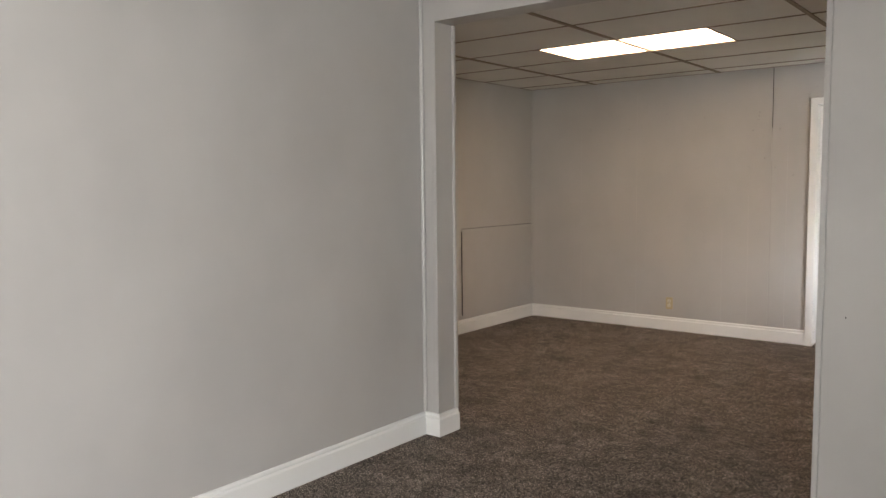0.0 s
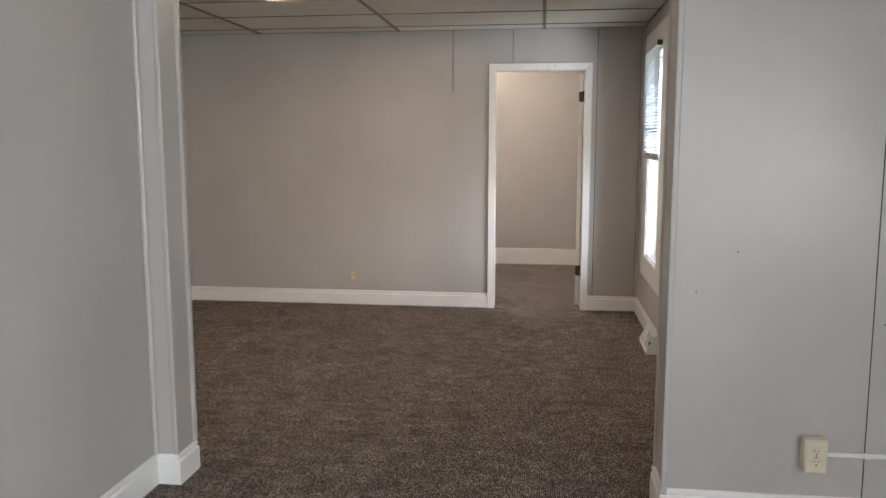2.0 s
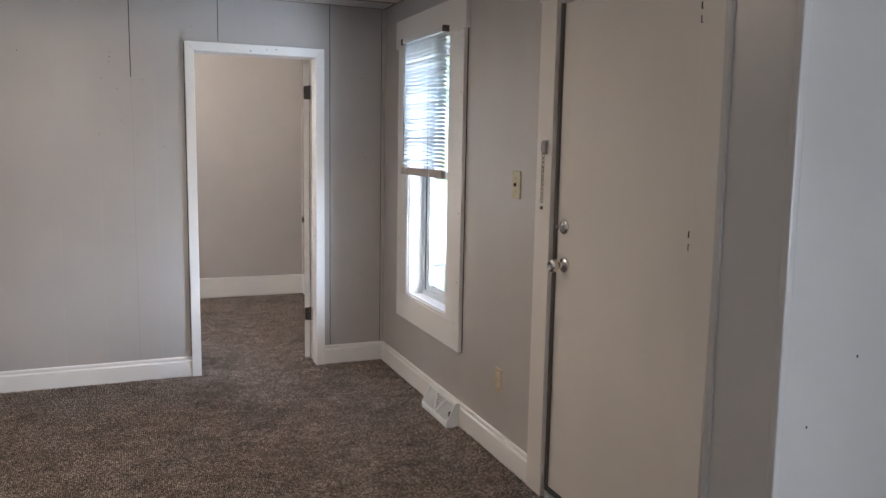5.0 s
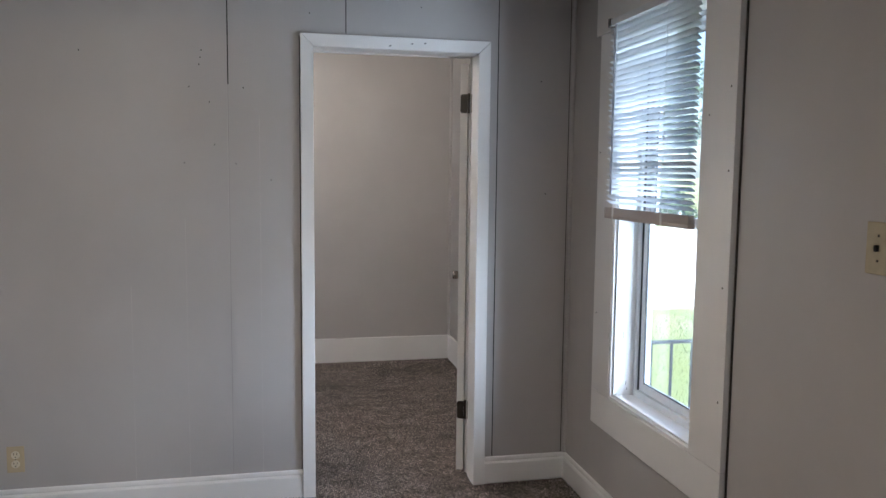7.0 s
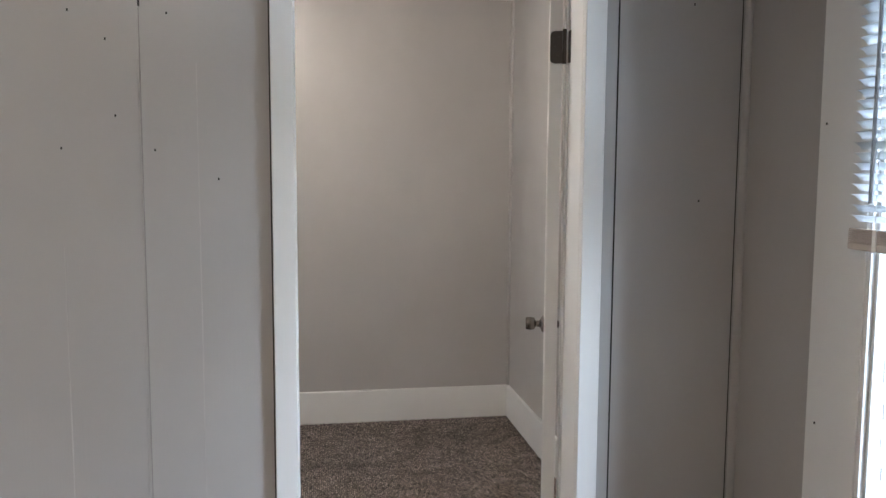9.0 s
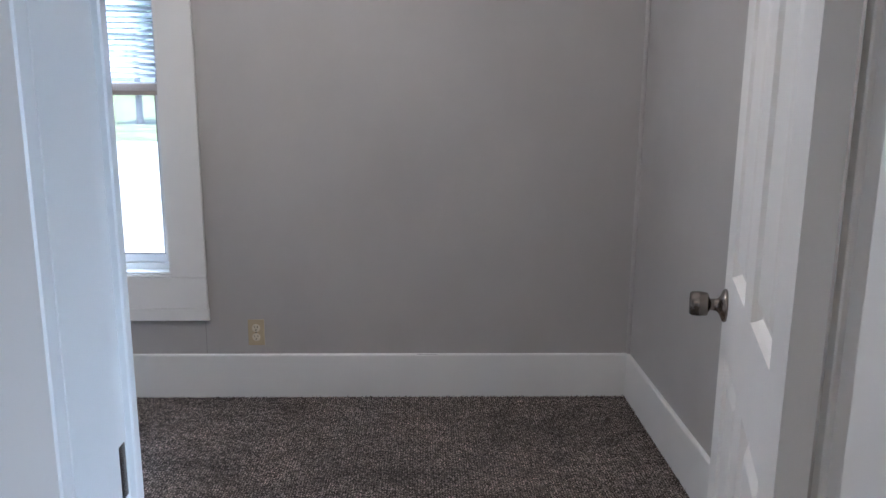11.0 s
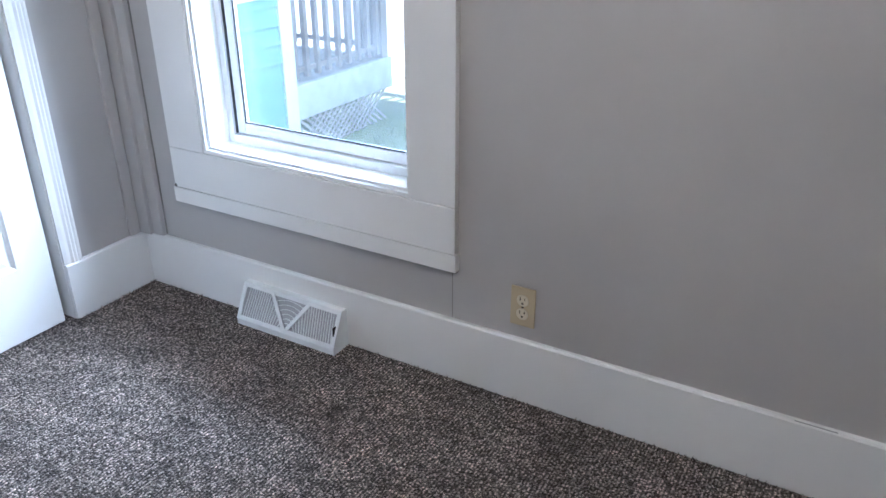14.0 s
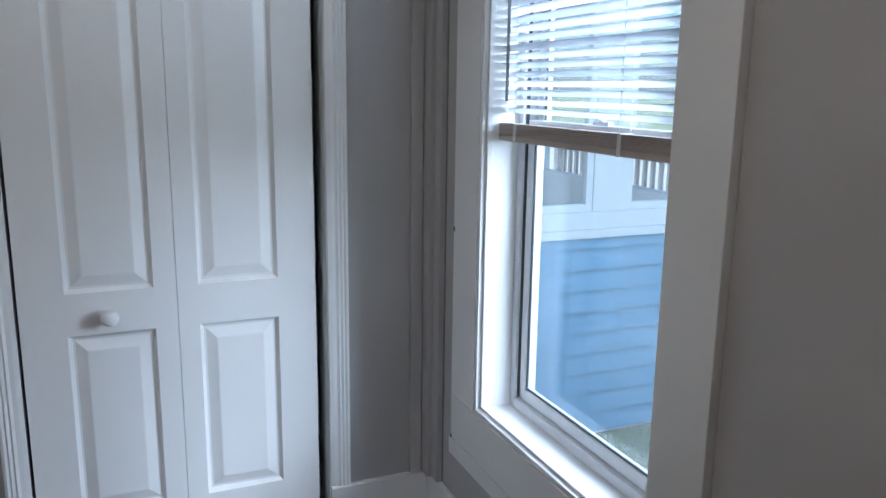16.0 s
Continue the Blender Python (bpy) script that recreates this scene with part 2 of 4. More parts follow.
FLUO = glow("fluorescent_diffuser", (1.0, 0.79, 0.56), TUBE)
GLOBE = glow("lit_glass_globe", (1.0, 0.85, 0.68), BULB)
SIDING = plain("blue_lap_siding", (0.13, 0.27, 0.42), 0.6, vary=0.06, scale=8)
RIM = plain("weathered_pale_rim_paint", (0.4, 0.4, 0.41), 0.75, vary=0.12, scale=9)
EXTW = plain("white_exterior_trim", (0.56, 0.58, 0.6), 0.5, vary=0.06)
DECKW = plain("weathered_grey_decking", (0.33, 0.29, 0.25), 0.8, vary=0.2, scale=12)
RAILB = plain("brown_stained_railing", (0.17, 0.13, 0.115), 0.7, vary=0.2, scale=12)
IRON = plain("black_iron", (0.04, 0.04, 0.042), 0.5, 0.6)
CONCRETE = plain("pale_concrete", (0.42, 0.41, 0.38), 0.85, vary=0.12, scale=5, relief=0.3)
ASPHALT = plain("asphalt", (0.07, 0.07, 0.07), 0.9, vary=0.2, scale=20)
LAWN = grass_material()
LEAF = plain("leaf_green", (0.07, 0.12, 0.03), 0.6, vary=0.45, scale=3)
BARK = plain("grey_bark", (0.13, 0.1, 0.08), 0.9, vary=0.3, scale=9, relief=0.6)
BLADE = plain("grass_blade", (0.12, 0.165, 0.045), 0.7, vary=0.4, scale=5)


# ---- mesh helpers ----
def mesh_object(name, bm, mat, parent=None, label="", smooth=False):
    me = bpy.data.meshes.new(name)
    bmesh.ops.recalc_face_normals(bm, faces=bm.faces)
    if smooth:
        for f in bm.faces:
            f.smooth = True
    bm.to_mesh(me)
    bm.free()
    me.materials.append(mat)
    ob = new(name, me)
    if parent:
        ob.parent = parent
    if label:
        tagged(ob, label)
    return ob


def part(name, bm, mat, parent, label="", smooth=False):
    return mesh_object(name, bm, mat, parent, label, smooth)


def thing(name, label, category, m=None, group="", kind=""):
    ob = new(name)
    ob.empty_display_size = 0.1
    if m is not None:
        ob.matrix_basis = m
    return tagged(ob, label, category, group, kind)


def structure(name, bm, mat, label, category):
    return tagged(mesh_object(name, bm, mat), label, category, kind="structure")


def box(bm, x0, x1, y0, y1, z0, z1, bevel=0.0):
    g = bmesh.ops.create_cube(bm, size=1)
    vs = g["verts"]
    for v in vs:
        v.co = Vector((x0 + (v.co.x + 0.5) * (x1 - x0), y0 + (v.co.y + 0.5) * (y1 - y0), z0 + (v.co.z + 0.5) * (z1 - z0)))
    if bevel:
        edges = list({e for v in vs for e in v.link_edges})
        bmesh.ops.bevel(bm, geom=edges, offset=bevel, segments=2, profile=0.6, affect="EDGES")
    return bm


def boxed(*a, bevel=0.0):
    return box(bmesh.new(), *a, bevel=bevel)


def wall_bm(u0, u1, z0, z1, t0, t1, holes=(), axis="x"):
    """A wall along x (or y) from t0 to t1 in thickness, with rectangular holes (u0, u1, z0, z1) cut right through."""
    us = sorted({u0, u1, *(h[0] for h in holes), *(h[1] for h in holes)})
    zs = sorted({z0, z1, *(h[2] for h in holes), *(h[3] for h in holes)})
    bm = bmesh.new()
    solid = lambda i, j: 0 <= i < len(us) - 1 and 0 <= j < len(zs) - 1 and not any(
        h[0] <= us[i] and us[i + 1] <= h[1] and h[2] <= zs[j] and zs[j + 1] <= h[3] for h in holes)
    cache = {}

    def vert(u, t, z):
        key = (u, t, z)
        if key not in cache:
            cache[key] = bm.verts.new((u, t, z) if axis == "x" else (t, u, z))
        return cache[key]

    def quad(*pts):
        bm.faces.new([vert(*p) for p in pts])

    for i in range(len(us) - 1):
        for j in range(len(zs) - 1):
            if not solid(i, j):
                continue
            a, b, c, d = us[i], us[i + 1], zs[j], zs[j + 1]
            quad((a, t0, c), (b, t0, c), (b, t0, d), (a, t0, d))
            quad((a, t1, c), (a, t1, d), (b, t1, d), (b, t1, c))
            if not solid(i - 1, j):
                quad((a, t0, c), (a, t0, d), (a, t1, d), (a, t1, c))
            if not solid(i + 1, j):
                quad((b, t0, c), (b, t1, c), (b, t1, d), (b, t0, d))
            if not solid(i, j - 1):
                quad((a, t0, c), (a, t1, c), (b, t1, c), (b, t0, c))
            if not solid(i, j + 1):
                quad((a, t0, d), (b, t0, d), (b, t1, d), (a, t1, d))
    return bm


def moulding(path, profile):
    """A profile of (out, height) swept along wall lines, mitred; the room lies to the left of the way."""
    bm = bmesh.new()
    pts = [Vector(p) for p in path]
    ways = [(b - a).normalized() for a, b in zip(pts, pts[1:])]
    rings = []
    for i, p in enumerate(pts):
        before, after = ways[max(0, i - 1)], ways[min(i, len(ways) - 1)]
        n0, n1 = Vector((-before.y, before.x)), Vector((-after.y, after.x))
        m = (n0 + n1) / (1 + n0.dot(n1))
        rings.append([bm.verts.new((p.x + m.x * d, p.y + m.y * d, z)) for d, z in profile])
    for a, b in zip(rings, rings[1:]):
        for k in range(len(profile)):
            k2 = (k + 1) % len(profile)
            bm.faces.new((a[k], b[k], b[k2], a[k2]))
    for ring in (rings[0], rings[-1]):
        bm.faces.new(ring)
    return bm


def lathe(profile, seg=24, m=None):
    """Rings of (radius, height) about local z, then moved by m."""
    bm = bmesh.new()
    rings = []
    for r, h in profile:
        rings.append([bm.verts.new((r * math.cos(2 * math.pi * k / seg), r * math.sin(2 * math.pi * k / seg), h)) for k in range(seg)])
    for a, b in zip(rings, rings[1:]):
        for k in range(seg):
            bm.faces.new((a[k], a[(k + 1) % seg], b[(k + 1) % seg], b[k]))
    bm.faces.new(rings[0])
    bm.faces.new(rings[-1])
    if m is not None:
        bm.transform(m)
    return bm


def rod(a, b, r, seg=8):
    a, b = Vector(a), Vector(b)
    turn = (b - a).to_track_quat("Z", "Y").to_matrix().to_4x4()
    return lathe([(r, 0), (r, (b - a).length)], seg, Matrix.Translation(a) @ turn)


def join(*bms):
    out = bmesh.new()
    for b in bms:
        me = bpy.data.meshes.new("tmp")
        b.to_mesh(me)
        b.free()
        out.from_mesh(me)
        bpy.data.meshes.remove(me)
    return out


NORTH = lambda x, y, z=0.0: pose(x, y, z)               # thing on a wall to the north: local y goes into the wall
EAST = lambda x, y, z=0.0: pose(x, y, z, 0, 0, -90)
WEST = lambda x, y, z=0.0: pose(x, y, z, 0, 0, 90)

# ---- plan ----
XE, XW, YN, YS0, YS1 = 0.945, -3.09, 7.225, 3.44, 3.60   # main room
CEIL = 2.394
BXE, BXW, BYS, BYN, BCEIL = 0.929, -2.14, 7.365, 9.79, 2.506   # bedroom
PS, PN, PX0 = 3.33, 3.53, 0.597                          # east partition
FXW, FXE, FYS, FCEIL = -1.485, 2.6, -3.5, 2.45           # front room
TOP = 2.68
DX0, DX1, DH = -0.285, 0.468, 2.053                        # bedroom doorway
EW = (6.03, 6.70, 0.555, 2.10)                           # east window
NW = (-1.782, -1.019, 0.537, 2.10)                        # bedroom window
ED = (4.04, 4.92, 0.0, 2.10)                             # outside door
CL = (8.638, 9.457, 0.0, 2.04)                            # closet

# ---- walls, floor, ceilings ----
# the old east partition leans a little to the north
LEAN = Matrix(((1, 0, 0, 0), (0, 1, 0.014, -0.0014), (0, 0, 1, 0), (0, 0, 0, 1)))


def leaning(bm):
    bm.transform(LEAN)
    return bm


structure("wall_north", wall_bm(XW - 0.14, XE, 0, TOP, YN, BYS, [(DX0 - 0.02, DX1 + 0.02, 0, DH + 0.02)]), PANEL,
          "greige painted wood panelling wall with open bedroom doorway", "wall")
structure("wall_west", wall_bm(YS0, YN, 0, TOP, XW - 0.14, XW, axis="y"), PANEL, "greige painted wall with low access panel", "wall")
structure("wall_east", wall_bm(PN, BYS, 0, TOP, XE, XE + 0.16, [EW, ED], axis="y"), PANEL,
          "greige painted panelled outside wall with window and door", "wall")
structure("wall_partition_west", wall_bm(XW, -1.385, 0, TOP, YS0 + 0.015, YS1 + 0.01), WALL, "greige painted partition beside the wide opening", "wall")
structure("wall_header", wall_bm(-1.385, PX0, 2.3, TOP, YS0 + 0.005, YS1), WALL, "greige painted header over the wide opening", "wall")
structure("wall_partition_east", leaning(wall_bm(PX0, FXE, 0, TOP, PS, PN)), PANEL, "greige painted partition with corner beads", "wall")
structure("wall_front_west", wall_bm(FYS - 0.14, YS0 + 0.015, 0, TOP, FXW - 0.14, FXW, axis="y"), PANEL, "smooth greige painted panelling wall", "wall")
structure("wall_front_south", wall_bm(FXW, FXE, 0, TOP, FYS - 0.14, FYS), WALL, "plain greige painted wall", "wall")
structure("wall_front_east", wall_bm(FYS - 0.14, PN, 0, TOP, FXE, FXE + 0.16, [(-3.2, -1.4, 0.7, 2.0)], axis="y"), WALL, "plain greige wall with window opening", "wall")
structure("wall_bedroom_east", wall_bm(BYS, BYN + 0.16, 0, TOP, BXE, XE + 0.16, axis="y"), WALL, "greige painted bedroom outside wall", "wall")
structure("wall_bedroom_north", wall_bm(BXW - 0.9, BXE, 0, TOP, BYN, BYN + 0.16, [NW]), WALL, "greige painted bedroom wall with window", "wall")
structure("wall_bedroom_west", wall_bm(BYS, BYN, 0, TOP, BXW - 0.12, BXW, [CL], axis="y"), WALL, "greige painted bedroom wall with closet", "wall")
structure("wall_closet_back", wall_bm(BYS, BYN, 0, TOP, BXW - 0.9, BXW - 0.78, axis="y"), WALL, "plain closet back wall", "wall")

bm = bmesh.new()
box(bm, XW - 0.14, FXE + 0.16, FYS - 0.14, PN, -0.12, 0)
box(bm, XW - 0.14, XE + 0.16, PN, BYN + 0.16, -0.12, 0)
structure("floor", bm, CARPET, "brown and grey speckled cut-pile carpet", "carpet")


def tile_ceiling():
    """Lay-in ceiling: flat tiles between tees, with two lit squares left open."""
    xs = [XW, -2.35, -1.115, 0.12, XE]
    ys = [YS1 - 0.01, 3.845, 4.47, 5.095, 5.72, 6.345, 6.97, YN]
    bm, tee, thin = bmesh.new(), bmesh.new(), bmesh.new()
    for i in range(4):
        for j in range(7):
            x0, x1, y0, y1 = xs[i] + 0.006, xs[i + 1] - 0.006, ys[j] + 0.006, ys[j + 1] - 0.006
            if j == 3 and i == 1:
                x1 = -1.735
            if j == 3 and i == 2:
                x0 = -0.495
            box(bm, x0, x1, y0, y1, CEIL + 0.004, CEIL + 0.018)
    for x in xs[1:-1]:
        box(tee, x - 0.0125, x + 0.0125, ys[0], ys[-1], CEIL - 0.004, CEIL + 0.02)
    for j, y in enumerate(ys[1:-1]):
        for i in range(4):
            box(thin, xs[i] + 0.012, xs[i + 1] - 0.012, y - 0.0065, y + 0.0065, CEIL - 0.001, CEIL + 0.02)
    for x in (-1.74, -0.49):
        box(thin, x - 0.006, x + 0.006, 5.1, 5.715, CEIL + 0.001, CEIL + 0.02)
    for a in ((XW, XE, YN - 0.012, YN), (XW, XE, YS1 - 0.01, YS1 + 0.002)):
        box(thin, *a, CEIL + 0.001, CEIL + 0.02)
    for a in ((XW, XW + 0.012, ys[0], YN - 0.013), (XE - 0.012, XE, ys[0], YN - 0.013)):
        box(thin, *a, CEIL + 0.001, CEIL + 0.02)
    c = structure("ceiling", bm, TILE, "white mineral-fibre drop ceiling with tan tees", "ceiling")
    part("cross_tee", thin, TAN, c, "thin tan cross tees")
    part("main_tee", tee, TAN, c, "tan main tees")
    structure("ceiling_deck", boxed(XW, XE, YS1 - 0.01, YN, CEIL + 0.12, CEIL + 0.16), PLASTER, "plain deck over the drop ceiling", "ceiling")


tile_ceiling()
structure("ceiling_bedroom", boxed(BXW - 0.9, XE, BYS, BYN, BCEIL, BCEIL + 0.06), PLASTER, "plain white painted bedroom ceiling", "ceiling")
structure("ceiling_front", boxed(FXW, FXE, FYS, PS + 0.06, FCEIL, FCEIL + 0.06), PLASTER, "plain white painted ceiling", "ceiling")
structure("roof", join(boxed(XW - 0.5, FXE + 0.5, FYS - 0.5, PN, TOP, TOP + 0.15), boxed(XW - 0.5, XE + 0.55, PN, BYN + 0.45, TOP, TOP + 0.15)), ASPHALT, "dark low roof over the house", "roof")

OGEE = [(0, 0.130), (0.006, 0.130), (0.010, 0.1245), (0.0115, 0.114), (0.0075, 0.108), (0.012, 0.104), (0.016, 0.098), (0.016, 0.0), (0, 0.0)]
FLAT = [(0, 0.195), (0.012, 0.195), (0.016, 0.190), (0.016, 0.0), (0, 0.0)]
BASE = "white painted moulded baseboard"
for line in ([(XE, 5.04), (XE, YN), (DX1 + 0.058, YN)],
             [(DX0 - 0.058, YN), (XW, YN), (XW, YS1 + 0.01), (-1.385, YS1 + 0.01), (-1.385, YS0 + 0.015), (FXW, YS0 + 0.015), (FXW, FYS), (FXE, FYS), (FXE, PS - 0.017)]):
    structure("baseboard", moulding(line, OGEE), WHITE, BASE, "baseboard")
structure("baseboard", moulding([(FXE, PS), (PX0, PS), (PX0, PN), (XE, PN), (XE, 3.935)], [(d, z * 1.2) for d, z in OGEE]), WHITE, BASE, "baseboard")
for line in ([(DX1 + 0.08, BYS), (BXE, BYS), (BXE, BYN), (BXW, BYN), (BXW, 9.457)], [(BXW, 8.58), (BXW, BYS), (DX0 - 0.08, BYS)]):
    structure("baseboard", moulding(line, FLAT), WHITE, "tall flat white painted baseboard", "baseboard")

# corner beads on the wide opening and quarter rounds in corners
for x, y, mat in ((-1.389, YS0 + 0.012, GREYWHITE), (-1.381, YS1 + 0.008, GREYWHITE), (PX0 + 0.003, PS - 0.003, GREYWHITE), (PX0 + 0.003, PN + 0.003, GREYWHITE)):
    bead = boxed(x - 0.011, x + 0.011, y - 0.011, y + 0.011, 0.131, 2.30 if x < 0 else 2.44, bevel=0.005)
    structure("trim", bead if x < 0 else leaning(bead), mat, "slim painted corner bead", "trim")
structure("trim", rod((FXW + 0.008, YS0 + 0.005, 0.131), (FXW + 0.008, YS0 + 0.005, FCEIL), 0.012, 10), GREYWHITE, "slim painted corner moulding", "trim")
structure("trim", rod((BXE - 0.006, BYN - 0.006, 0.196), (BXE - 0.006, BYN - 0.006, BCEIL), 0.011, 10), GREYWHITE, "slim painted corner moulding", "trim")
structure("trim", rod((XE - 0.006, YN - 0.004, 0.131), (XE - 0.006, YN - 0.004, CEIL), 0.012, 10), GREYWHITE, "slim painted corner moulding", "trim")
structure("trim", rod((XW + 0.006, YN - 0.004, 0.131), (XW + 0.006, YN - 0.004, CEIL), 0.008, 10), GREYWHITE, "slim painted corner moulding", "trim")
# boxed corner in the bedroom
bm = boxed(BXW, -2.08, BYN - 0.034, BYN, 0.196, BCEIL, bevel=0.004)
box(bm, -2.08, -2.035, BYN - 0.02, BYN, 0.196, BCEIL, bevel=0.004)
box(bm, BXW, BXW + 0.014, BYN - 0.075, BYN - 0.036, 0.196, BCEIL, bevel=0.004)
structure("trim", bm, GREYWHITE, "greige boxed-in corner boards", "trim")
structure("trim", boxed(-2.033, -2.0302, BYN - 0.004, BYN + 0.001, 0.2, BCEIL), CRACK, "dark open joint beside the corner boards", "trim")


# panel joints: shallow slots of dark shadow, filled joints that stand a little proud, and a painted casing shadow
def joint(x0, x1, z0, z1, wall, mat=DARK):
    if wall == "n":
        bm = boxed(x0, x1, YN - 0.0012, YN + 0.002, z0, z1)
    elif wall == "s":
        bm = leaning(boxed(x0, x1, PS - 0.0012, PS + 0.002, z0, z1))
    else:
        bm = boxed(x0, x1, BYN - 0.0012, BYN + 0.002, z0, z1)
    structure("joint_or_shade_line", bm, mat, "narrow wall line: panel joint or painted casing shadow", "joint")


joint(-0.6535, -0.6485, 1.88, CEIL, "n")
joint(-0.142, -0.138, 2.12, CEIL, "n")
joint(0.565, 0.569, 0.131, CEIL, "n")
joint(1.3, 1.3035, 0.131, FCEIL, "s")
joint(-0.902, -0.9, 0.197, 0.34, "b", CRACK)
joint(XE - 0.025, XE - 0.0225, 0.131, CEIL, "n")
structure("joint_or_shade_line", boxed(0.0, 0.09, BYN - 0.0135, BYN - 0.0122, 0.194, 0.1955), CRACK, "hairline crack along the bedroom baseboard", "joint")
joint(-0.661, -0.6595, 0.131, 1.1, "n", GREYWHITE)
# dark strip drawn as the shadow left of the door casing
joint(-0.3465, -0.3415, 0.131, 2.1, "n")
for x, z0, z1 in ((-0.655, 1.1, 1.86), (-0.52, 0.131, 1.75), (-0.84, 0.131, 1.3), (-1.07, 0.131, 1.0), (-1.9, 0.131, CEIL), (-2.5, 0.131, CEIL)):
    joint(x - 0.0012, x + 0.0012, z0, z1, "n", FILLED)
joint(-0.6522, -0.6511, 0.131, 1.88, "n", CRACK)

# one dark strip paints both the casing's gap and its edge shadow
structure("joint_or_shade_line", boxed(XE - 0.0012, XE + 0.002, 5.826, 5.837, 0.40, 2.26), DARK, "dark strip for the gap and painted shadow beside the east window casing", "joint")

# nail holes in the panelling
holes_n = [(-0.838, 1.538), (-0.622, 1.536), (-0.712, 1.618), (-0.813, 1.865), (-0.587, 1.866), (-0.472, 1.466), (0.811, 1.411), (0.78, 1.94),
           (-0.76, 2.02), (-0.765, 1.99), (-0.77, 1.96), (-0.73, 1.8), (-1.25, 2.0), (-1.6, 2.05), (-1.98, 1.93), (-2.4, 1.94), (-0.3, 2.2), (0.2, 2.25)]
bm = bmesh.new()
for x, z in holes_n:
    box(bm, x - 0.002, x + 0.002, YN - 0.001, YN + 0.001, z - 0.003, z + 0.003)
tagged(mesh_object("nail_hole", bm, DARK), "small dark nail holes in the panelling", "nail hole", kind="stuff")
bm = bmesh.new()
for x, z in ((0.69, 0.9), (0.83, 1.05), (1.34, 0.8)):
    box(bm, x - 0.002, x + 0.002, PS - 0.001, PS + 0.001, z - 0.003, z + 0.003)
tagged(mesh_object("nail_hole", leaning(bm), DARK), "small dark nail holes in the partition", "nail hole", kind="stuff")
bm = bmesh.new()
for x, y, z, in ((DX1 - 0.313, YN - 0.0255, 2.083), (DX1 - 0.413, YN - 0.0255, 2.07), (DX1 - 0.253, YN - 0.0255, 2.087)):
    box(bm, x - 0.004, x + 0.004, y - 0.001, y + 0.001, z - 0.0025, z + 0.0025)
for y, z in ((5.87, 1.78), (5.865, 1.52), (5.87, 1.15), (5.868, 0.78), (5.99, 1.7), (6.85, 1.6), (6.84, 0.9)):
    box(bm, XE - 0.0215, XE - 0.019, y - 0.002, y + 0.002, z - 0.0028, z + 0.0028)
for x, z in ((-1.926, 1.03), (-1.926, 0.405)):
    box(bm, x - 0.003, x + 0.003, BYN - 0.0215, BYN - 0.019, z - 0.006, z + 0.005)
tagged(mesh_object("nail_hole", bm, DARK), "small dark nail holes in door and window casings", "nail hole", kind="stuff")

# low access panel on the west wall
ap = thing("access_panel", "greige painted access panel low on the wall", "access panel", kind="structure")
part("board", boxed(XW, XW + 0.006, 5.965, 7.205, 0.172, 0.97, bevel=0.001), PANEL, ap)
part("top_strip", boxed(XW, XW + 0.011, 5.955, 7.205, 0.972, 0.992, bevel=0.003), GREYWHITE, ap)
part("top_gap", boxed(XW, XW + 0.0075, 5.963, 7.2, 0.9925, 0.9965), DARK, ap, "thin dark line over the panel")
part("side_gap", boxed(XW, XW + 0.007, 5.958, 5.963, 0.172, 0.97), DARK, ap, "dark open gap along the panel")


# ---- doors ----
def casing(parent, x0, x1, top, w, y0, y1, mat, bottom=0.0):
    """Mitred flat casing round an opening, as three boards on the wall's face."""
    for name, pts in (("casing_side", [(x0 - w, bottom), (x0, bottom), (x0, top), (x0 - w, top + w)]),
                      ("casing_side", [(x1, bottom), (x1 + w, bottom), (x1 + w, top + w), (x1, top)]),
                      ("casing_head", [(x0 - w + 0.001, top + w), (x0 + 0.001, top + 0.001), (x1 - 0.001, top + 0.001), (x1 + w - 0.001, top + w)])):
        bm = bmesh.new()
        a = [bm.verts.new((x, y0, z)) for x, z in pts]
        b = [bm.verts.new((x, y1, z)) for x, z in pts]
        bm.faces.new(a)
        bm.faces.new(b)
        for k in range(4):
            bm.faces.new((a[k], a[(k + 1) % 4], b[(k + 1) % 4], b[k]))
        bmesh.ops.recalc_face_normals(bm, faces=bm.faces)
        bmesh.ops.bevel(bm, geom=[e for e in bm.edges], offset=0.002, segments=1, affect="EDGES")
        part(name, bm, mat, parent)


